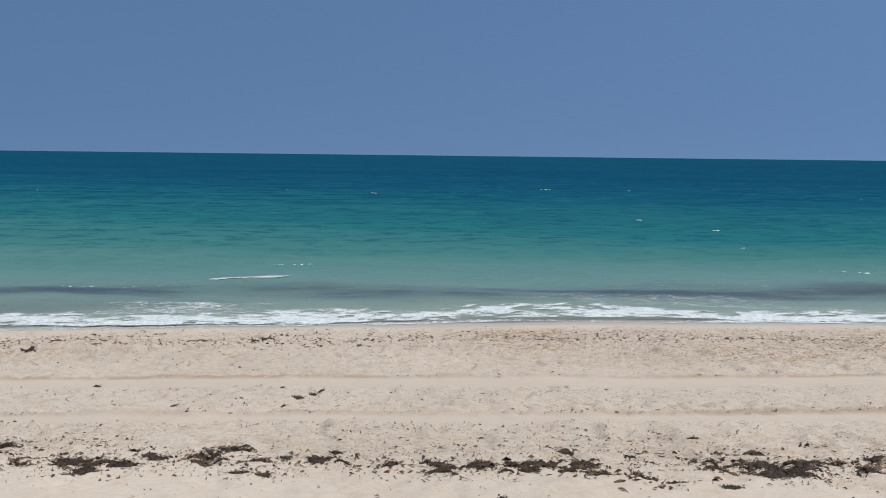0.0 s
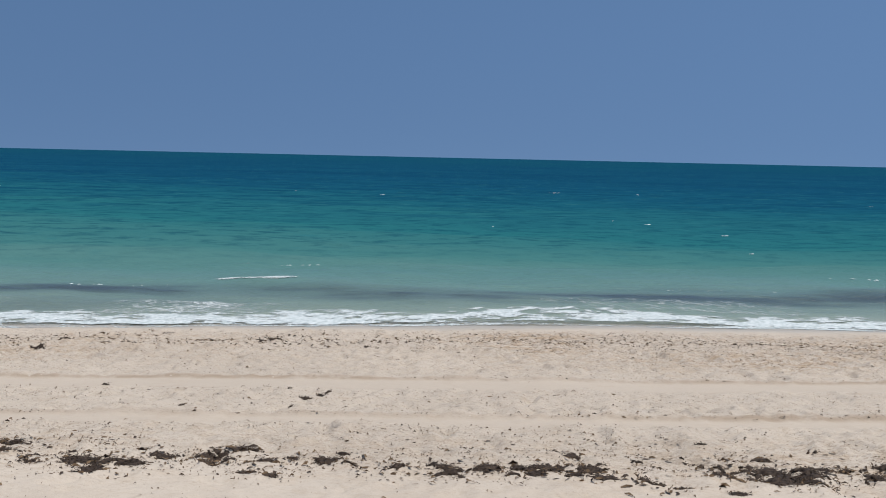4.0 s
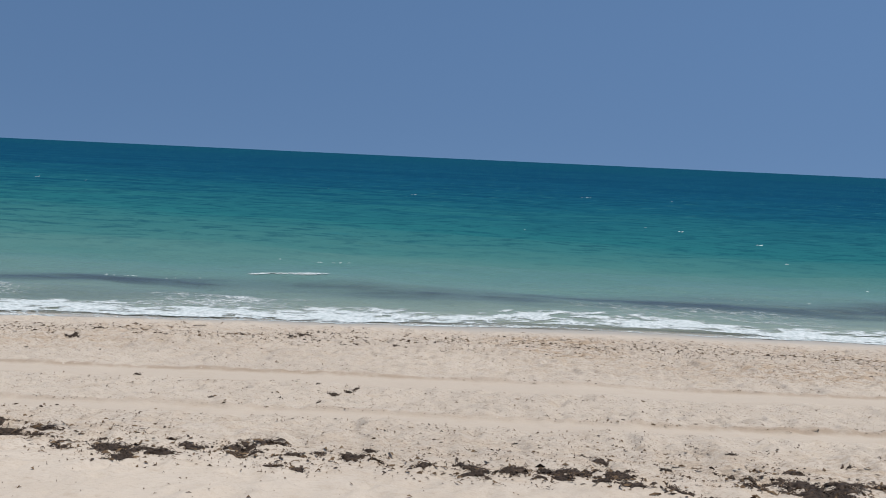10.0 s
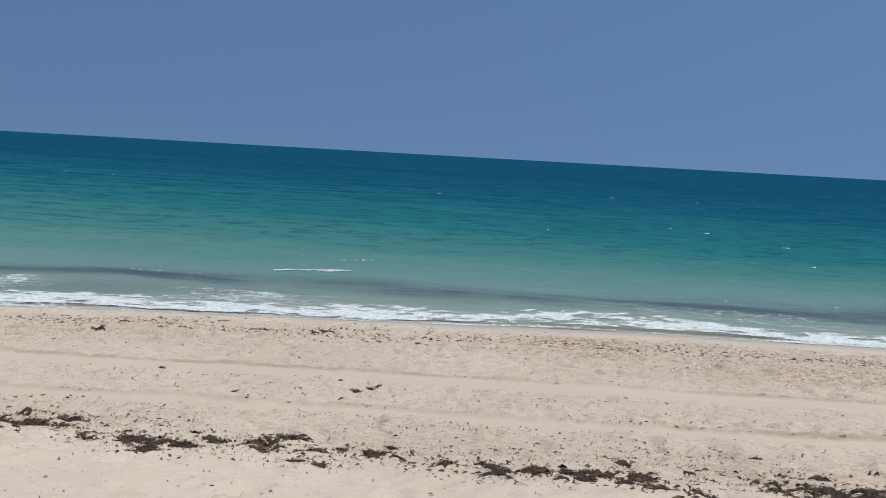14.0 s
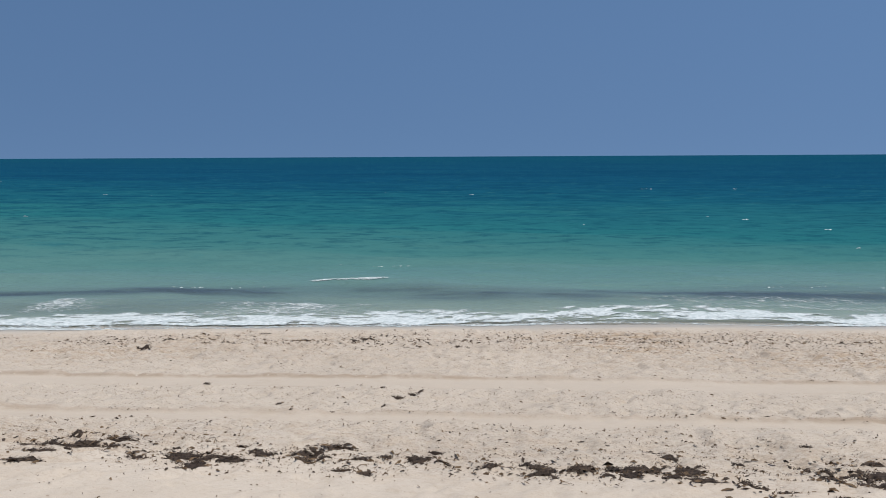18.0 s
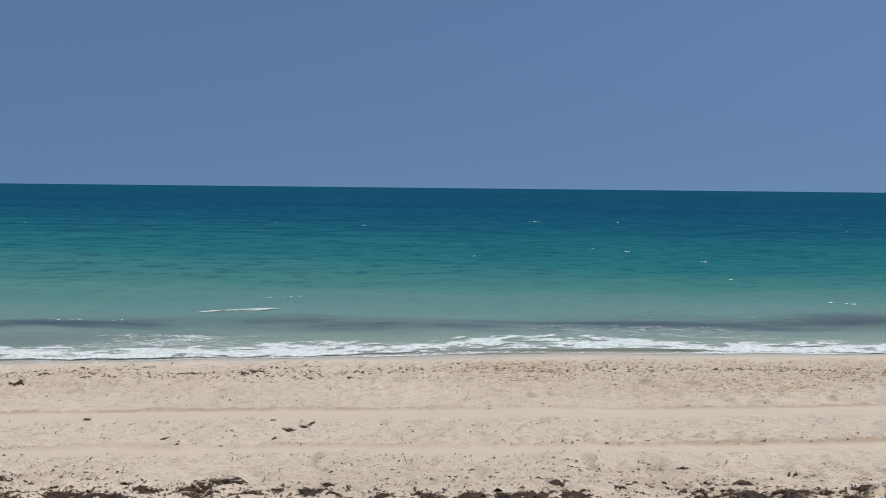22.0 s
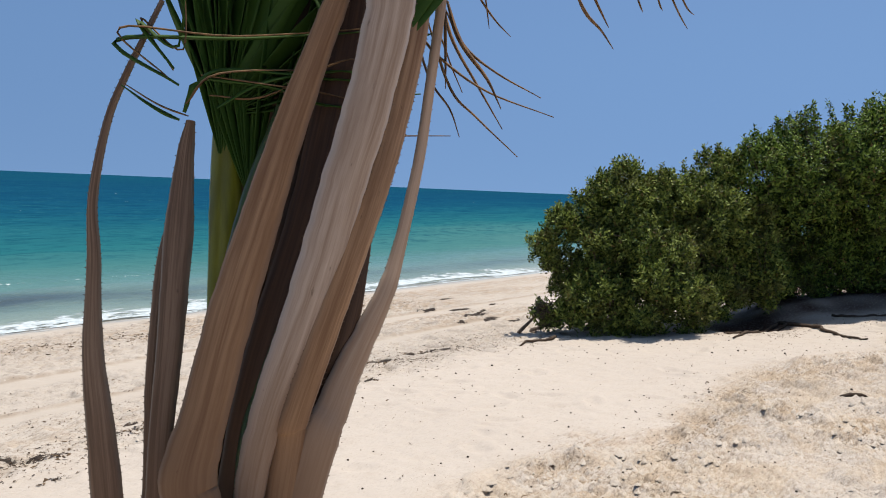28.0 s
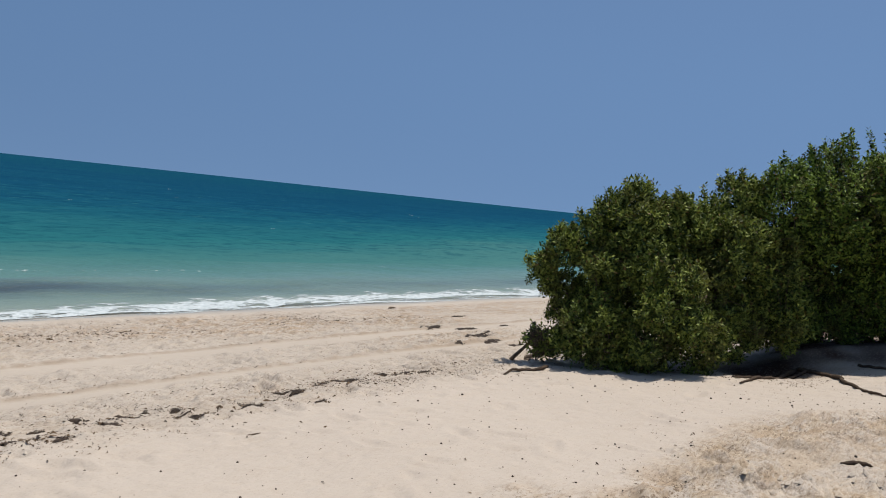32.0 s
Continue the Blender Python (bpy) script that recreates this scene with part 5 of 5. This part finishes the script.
PALE_LINE = [(1.143, 0.152, 2.397), (1.143, 0.147, 2.472), (1.150, 0.135, 2.536), (1.165, 0.119, 2.604), (1.178, 0.107, 2.664), (1.189, 0.098, 2.721), (1.202, 0.090, 2.775), (1.216, 0.084, 2.841), (1.228, 0.082, 2.903), (1.244, 0.079, 2.976)]
BACK = [(1.168, 0.132, 2.497), (1.166, 0.123, 2.529), (1.179, 0.108, 2.594), (1.196, 0.099, 2.652), (1.218, 0.096, 2.710), (1.245, 0.099, 2.775), (1.279, 0.107, 2.869), (1.311, 0.128, 2.929)]
THIN = [(1.189, 0.122, 2.493), (1.204, 0.118, 2.532), (1.217, 0.116, 2.561), (1.235, 0.110, 2.598), (1.251, 0.105, 2.632), (1.263, 0.106, 2.659), (1.278, 0.107, 2.703), (1.293, 0.109, 2.752), (1.308, 0.113, 2.815), (1.323, 0.117, 2.880), (1.337, 0.123, 2.935)]
SIDEWAYS = np.array((-0.35, -0.9, 0.0))
stalk(CURVED, [0.016, 0.031, 0.029, 0.023, 0.014, 0.009, 0.007, 0.006, 0.004], DEAD, TAN, 0.35, 0.004, 0.0035, VIEW, gap=0.006)
stalk(SLIM, [0.018, 0.016, 0.015, 0.014, 0.010], DEAD, TAN, 0.5, 0.004, 0.004, VIEW)
stalk(BOOTED, [0.030, 0.041, 0.026, 0.020, 0.023, 0.026, 0.016, 0.008], DEAD, TAN, 0.6, 0.005, 0.0035, VIEW)
stalk(SPEAR, [0.014, 0.024, 0.031, 0.030, 0.030, 0.032], OLIVE, LIVE, 0.9, 0.012, 0.0, VIEW)
stalk(BROAD, [0.044, 0.048, 0.038, 0.037, 0.033, 0.028, 0.024, 0.020, 0.019], AMBER, TAN, 0.45, 0.008, 0.0035, VIEW)
stalk(DARK, [0.022, 0.028, 0.034, 0.032, 0.024], GREEN, LIVE, 0.6, 0.008, 0.0, VIEW)
stalk([(1.173, 0.234, 2.445), (1.175, 0.250, 2.505), (1.187, 0.261, 2.594), (1.200, 0.271, 2.691)], [0.014, 0.013, 0.012, 0.010], GREEN, LIVE, 0.6, 0.006, 0.0, VIEW)
stalk([(1.134, 0.192, 2.573), (1.150, 0.191, 2.631), (1.173, 0.185, 2.709), (1.200, 0.176, 2.781)], [0.012, 0.020, 0.028, 0.030], GREEN, LIVE, 0.6, 0.006, 0.0, VIEW)
stalk(PALE_LINE, [0.022, 0.028, 0.034, 0.038, 0.038, 0.040, 0.041, 0.041], PALE, GREY, 0.75, 0.006, 0.004, VIEW * 0.6 + np.array((-0.1, -0.75, 0.0)), gap=0.006)
stalk(BACK, [0.028, 0.025, 0.024, 0.026, 0.030, 0.029, 0.026], AMBER, TAN, 0.6, 0.006, 0.004, SIDEWAYS, gap=0.006)
stalk([(1.199, 0.161, 2.429), (1.202, 0.148, 2.489), (1.205, 0.138, 2.517), (1.212, 0.128, 2.556), (1.222, 0.120, 2.607), (1.231, 0.119, 2.649), (1.243, 0.119, 2.710), (1.261, 0.118, 2.780)], [0.024, 0.024, 0.021, 0.018, 0.012, 0.004], BROWN, RUST, 0.5, 0.005, 0.004, SIDEWAYS)
stalk([(1.179, 0.164, 2.431), (1.187, 0.152, 2.487), (1.195, 0.144, 2.531), (1.205, 0.136, 2.573), (1.217, 0.131, 2.615), (1.234, 0.125, 2.670), (1.250, 0.125, 2.736)], [0.024, 0.024, 0.021, 0.018, 0.012, 0.004], BROWN, RUST, 0.5, 0.005, 0.0, SIDEWAYS)
stalk(THIN, [0.036, 0.031, 0.027, 0.021, 0.016, 0.012, 0.011, 0.010, 0.010, 0.010], DRIED, TAN, 0.45, 0.004, 0.0034, SIDEWAYS, gap=0.009)
stalk([(1.182, 0.279, 2.459), (1.217, 0.259, 2.590), (1.244, 0.249, 2.710), (1.276, 0.235, 2.852), (1.298, 0.230, 2.944)], [0.026, 0.024, 0.020, 0.018], BROWN, RUST, 0.5, 0.006, 0.004, SIDEWAYS)
stalk([(1.135, 0.165, 2.435), (1.158, 0.162, 2.563), (1.195, 0.148, 2.698), (1.223, 0.142, 2.833), (1.241, 0.141, 2.936)], [0.030, 0.032, 0.032, 0.030], BROWN, RUST, 0.5, 0.006, 0.0, VIEW)
stalk([(1.180, 0.225, 2.425), (1.194, 0.238, 2.611), (1.220, 0.234, 2.749), (1.234, 0.238, 2.866)], [0.014, 0.016, 0.014, 0.012], BROWN, RUST, 0.5, 0.006, 0.0, VIEW)
# broad dark sheaths added behind the others to fill the shaded gaps with brown
stalk([(1.165, 0.225, 2.44), (1.185, 0.225, 2.60), (1.212, 0.215, 2.75), (1.236, 0.210, 2.95)], [0.045, 0.055, 0.060, 0.060], BROWN, RUST, 0.3, 0.006, 0.0, VIEW)
stalk([(1.175, 0.190, 2.44), (1.200, 0.180, 2.58), (1.232, 0.168, 2.74), (1.262, 0.160, 2.95)], [0.045, 0.055, 0.060, 0.060], BROWN, RUST, 0.3, 0.006, 0.0, VIEW)
# stalks round the far side
for az, lean, long, w, mat, label in ((35, 0.26, 0.60, 0.034, BROWN, RUST), (10, 0.16, 0.70, 0.030, GREEN, LIVE)):
    d = np.array((math.cos(radians(az)), math.sin(radians(az)), 0.0))
    foot = np.array((PALM_AXIS.x, PALM_AXIS.y, 2.38)) + d * 0.045
    stalk([foot, foot + d * 0.05 + (0, 0, long * 0.33), foot + d * lean * 0.6 + (0, 0, long * 0.7), foot + d * lean + (0, 0, long)], [w, w * 0.85, w * 0.7, w * 0.6], mat, label, 0.5, 0.006, 0.004 if mat is not OLIVE else 0.0, d)

# trunk: a stub wrapped in fibre and the split bases of old leaves
TRUNK_TOP = 2.43


def build_trunk():
    z0 = PALM_BASE[2] - 0.05
    rows, sides = 40, 28
    zs = np.linspace(z0, TRUNK_TOP, rows)
    a = np.linspace(0, 2 * np.pi, sides, endpoint=False)
    r = np.interp(zs, [z0, z0 + 0.3, 2.1, 2.3, TRUNK_TOP], [0.10, 0.085, 0.078, 0.074, 0.048])
    zz, aa = np.meshgrid(zs, a, indexing="ij")
    rr = r[:, None] * (1 + 0.10 * (wander(aa * 3, zz * 14, 1.0, 40) - 0.5) + 0.06 * np.sin(zz * 60 + aa * 2))
    verts = np.stack([PALM_AXIS.x + rr * np.cos(aa), PALM_AXIS.y + rr * np.sin(aa), zz], -1).reshape(-1, 3)
    i = np.arange(rows - 1)[:, None] * sides
    k = np.arange(sides)[None]
    faces = np.stack([i + k, i + (k + 1) % sides, i + sides + (k + 1) % sides, i + sides + k], -1).reshape(-1, 4)
    part("trunk", mesh_from("trunk", verts - PALM_BASE, faces, FIBRE, True), palm, "short trunk wrapped in dark brown fibre")
    # boots
    for k in range(34):
        az = k * 2.4
        z = TRUNK_TOP - 0.22 - 0.034 * k + rng.normal(0, 0.01)
        if z < z0 + 0.05:
            break
        d = np.array((math.cos(az), math.sin(az), 0.0))
        rad = 0.062 + 0.01 * min(1, (TRUNK_TOP - z) * 3)
        foot = np.array((PALM_AXIS.x, PALM_AXIS.y, z)) + d * rad
        long = rng.uniform(0.10, 0.17)
        me, _ = stalk_mesh([foot, foot + d * 0.012 + (0, 0, long * 0.5), foot + d * rng.uniform(0.015, 0.035) + (0, 0, long)], [rng.uniform(0.06, 0.085), rng.uniform(0.045, 0.06), rng.uniform(0.006, 0.02)], 0.7, 0.007,
                           DEAD if k % 3 else BROWN, out=d)
        part("leaf_base", me, palm, "broken brown base of an old leaf")
    # loose fibre
    hair = []
    for _ in range(1100):
        az, z = rng.uniform(0, 6.28), rng.uniform(2.1, TRUNK_TOP)
        d = np.array((math.cos(az), math.sin(az), 0.0))
        p = np.array((PALM_AXIS.x, PALM_AXIS.y, z)) + d * (np.interp(z, [2.1, 2.3, TRUNK_TOP], [0.078, 0.074, 0.048]) + rng.uniform(0.0, 0.006))
        e = p + d * rng.uniform(-0.01, 0.008) + np.cross(d, (0, 0, 1)) * rng.normal(0, 0.022) + (0, 0, rng.normal(0, 0.02))
        hair.append(tube([p, (p + e) / 2 + rng.normal(0, 0.006, 3), e], [0.0006, 0.0005, 0.0003], 3))
    v, f = joined(hair)
    part("fibre", mesh_from("fibre", v - PALM_BASE, f, FIBRE), palm, "tangle of thin dark fibre between the stalks")


build_trunk()
for line, widths, mat in (([(1.096, 0.125, 2.333), (1.098, 0.129, 2.375), (1.105, 0.129, 2.418), (1.116, 0.125, 2.461)], [0.070, 0.062, 0.030, 0.016], DEAD), ([(1.081, 0.216, 2.303), (1.079, 0.223, 2.348), (1.084, 0.226, 2.393), (1.088, 0.227, 2.432)], [0.030, 0.032, 0.020, 0.008], BROWN)):
    part("leaf_base", stalk_mesh(line, widths, 0.8, 0.006, mat, out=VIEW)[0], palm, "broken brown base of an old leaf")


def blade(points, width, material, name="blade", label="", parent=None, fold=0.6):
    """One narrow leaf segment, folded along its middle and pointed."""
    pts = smooth_path(points, 6)
    n = len(pts)
    s = np.linspace(0, 1, n)
    tang = np.gradient(pts, axis=0)
    tang /= np.linalg.norm(tang, axis=1)[:, None] + 1e-9
    side = np.cross(tang, (0.35, -0.25, 0.9))
    side /= np.linalg.norm(side, axis=1)[:, None] + 1e-9
    nor = np.cross(side, tang)
    half = 0.5 * width * np.minimum(1, (0.35 + 3 * s)) * np.clip(1.0 - s ** 1.8, 0.05, 1)
    thick = 0.0004
    rows = []
    for off in (thick, -thick):
        line = [pts + side * (half * u)[:, None] - nor * (half * fold * abs(u) - off)[:, None] for u in (-1, 0, 1)]
        rows += line if off > 0 else line[::-1]
    rings = np.stack(rows, 1)
    i = np.arange(n - 1)[:, None] * 6
    k = np.arange(6)[None]
    faces = np.stack([i + k, i + (k + 1) % 6, i + 6 + (k + 1) % 6, i + 6 + k], -1).reshape(-1, 4)
    me = mesh_from(name, rings.reshape(-1, 3) - PALM_BASE, faces, material)
    return part(name, me, parent or palm, label)


def fan(hub, along, across, count, long, spread, width, material, droop, label, drop_tip=0.0):
    """A fan leaf: segments that spread from the hub, under an empty of its own."""
    holder = part("leaf_fan", None, palm, label)
    hub, along, across = np.array(hub), np.array(along, float), np.array(across, float)
    for k in range(count):
        f = (k / (count - 1) - 0.5) * 2
        a = radians(spread) * f
        d = along * math.cos(a) + across * math.sin(a)
        d = d + rng.normal(0, 0.03, 3)
        reach = long * (1 - 0.28 * abs(f) ** 2) * rng.uniform(0.9, 1.08)
        wave = np.cross(along, across) * (0.02 * (1 if k % 2 else -1))
        p1, p2, p3 = hub + d * reach * 0.3 + wave * 0.4, hub + d * reach * 0.65 + wave, hub + d * reach
        drop = np.array((0, 0, -droop * reach))
        blade([hub + d * 0.01, p1 + drop * 0.08, p2 + drop * 0.40, p3 + drop * (1 + drop_tip * rng.random())], width, material, parent=holder)
    return holder


GREEN_FAN, DRY_FAN = "dark green pleated fan leaf", "dry brown fan leaf with drooping thin tips"
fan(SPEAR[3], (0.05, 0.05, 1.0), (0.75, -0.55, 0.1), 16, 0.75, 14, 0.030, BLADE, 0.0, "closed green spear of a new fan leaf")
fan((1.183, 0.245, 2.777), (0.36, -0.32, 0.88), (0.62, -0.56, -0.50), 34, 0.23, 54, 0.020, BLADE, 0.03, GREEN_FAN)
fan((1.200, 0.225, 2.70), (0.12, -0.02, 1.0), (0.65, -0.72, 0.05), 28, 0.55, 24, 0.028, BLADE, 0.0, GREEN_FAN)
fan(np.array(DARK[-1]) + (0, 0, 0.02), (0.25, 0.10, 0.95), (0.55, -0.75, 0.1), 20, 0.65, 30, 0.030, BLADE, 0.04, GREEN_FAN)
fan(np.array(BROAD[-1]), (0.10, -0.05, 1.0), (0.8, -0.4, 0.1), 18, 0.6, 40, 0.016, DRY, 0.10, DRY_FAN, 0.2)
fan(np.array(PALE_LINE[-1]) + (0.0, 0.0, 0.06), (0.30, 0.10, 0.95), (0.8, -0.4, -0.1), 18, 0.6, 45, 0.014, DRY, 0.15, DRY_FAN, 0.3)
# segments of a leaf bent across the spear
bent = part("leaf_fan", None, palm, "green leaf segments bent sideways with frayed dry ends")
for run in [[(1.120, 0.222, 2.794), (1.086, 0.258, 2.828), (1.162, 0.191, 2.836), (1.252, 0.112, 2.851)], [(1.118, 0.226, 2.807), (1.100, 0.247, 2.843), (1.121, 0.226, 2.826), (1.130, 0.227, 2.889)], [(1.122, 0.218, 2.772), (1.142, 0.205, 2.808), (1.208, 0.145, 2.807), (1.246, 0.111, 2.806)], [(1.132, 0.213, 2.801), (1.175, 0.174, 2.798), (1.207, 0.143, 2.785), (1.255, 0.100, 2.785)], [(1.119, 0.219, 2.766), (1.103, 0.235, 2.777), (1.087, 0.252, 2.791)], [(1.141, 0.201, 2.777), (1.170, 0.178, 2.801), (1.218, 0.137, 2.814), (1.248, 0.109, 2.806)]]:
    blade(run, 0.009, BLADE, parent=bent)
    blade([np.array(p) + rng.normal(0, 0.006, 3) for p in run], 0.003, DRY, parent=bent)
# thin dry tips that hang from the dead leaf
hung = part("leaf_fan", None, palm, DRY_FAN)
for run, width in [([(1.355, 0.158, 2.881), (1.368, 0.136, 2.817), (1.383, 0.116, 2.791), (1.407, 0.081, 2.753)], 0.0058), ([(1.348, 0.168, 2.875), (1.363, 0.147, 2.847), (1.390, 0.109, 2.816), (1.428, 0.055, 2.793)], 0.0058), ([(1.365, 0.144, 2.892), (1.377, 0.127, 2.858), (1.396, 0.102, 2.834), (1.421, 0.066, 2.811)], 0.0058), ([(1.371, 0.154, 2.904), (1.379, 0.143, 2.864), (1.394, 0.121, 2.820), (1.408, 0.101, 2.780)], 0.0074), ([(1.358, 0.137, 2.899), (1.367, 0.124, 2.861), (1.382, 0.103, 2.827), (1.391, 0.092, 2.798)], 0.0108), ([(1.365, 0.144, 2.892), (1.367, 0.143, 2.852), (1.369, 0.144, 2.817)], 0.0066), ([(1.346, 0.170, 2.880), (1.357, 0.154, 2.826), (1.369, 0.137, 2.797), (1.375, 0.129, 2.770)], 0.0051), ([(1.359, 0.188, 2.884), (1.364, 0.184, 2.849), (1.361, 0.192, 2.826)], 0.0052), ([(1.354, 0.193, 2.863), (1.360, 0.190, 2.857), (1.365, 0.189, 2.853)], 0.0045), ([(1.345, 0.214, 2.768), (1.362, 0.196, 2.771), (1.395, 0.155, 2.773)], 0.0030), ([(1.350, 0.210, 2.799), (1.360, 0.202, 2.804), (1.370, 0.195, 2.808)], 0.0045), ([(1.348, 0.212, 2.793), (1.354, 0.210, 2.784), (1.360, 0.207, 2.776)], 0.0030), ([(1.346, 0.185, 2.841), (1.354, 0.179, 2.832), (1.361, 0.174, 2.823)], 0.0022), ([(1.373, 0.165, 2.865), (1.379, 0.161, 2.871), (1.387, 0.151, 2.841), (1.394, 0.142, 2.816)], 0.0037), ([(1.551, 0.108, 2.945), (1.561, 0.096, 2.920), (1.571, 0.084, 2.904), (1.581, 0.073, 2.883)], 0.0077), ([(1.561, 0.093, 2.946), (1.571, 0.085, 2.924), (1.578, 0.079, 2.907)], 0.0051), ([(1.462, 0.184, 2.939), (1.478, 0.166, 2.907), (1.491, 0.152, 2.888)], 0.0041), ([(1.469, 0.174, 2.939), (1.474, 0.172, 2.912), (1.478, 0.172, 2.896)], 0.0025), ([(1.673, 0.056, 2.974), (1.685, 0.043, 2.941), (1.695, 0.035, 2.922)], 0.0037), ([(1.680, 0.046, 2.975), (1.691, 0.036, 2.948), (1.700, 0.030, 2.939)], 0.0037), ([(1.666, 0.067, 2.974), (1.673, 0.062, 2.950), (1.679, 0.061, 2.943)], 0.0037), ([(1.624, 0.074, 2.965), (1.632, 0.068, 2.942), (1.638, 0.067, 2.934)], 0.0036)]:
    blade(run, width, DRY, parent=hung)
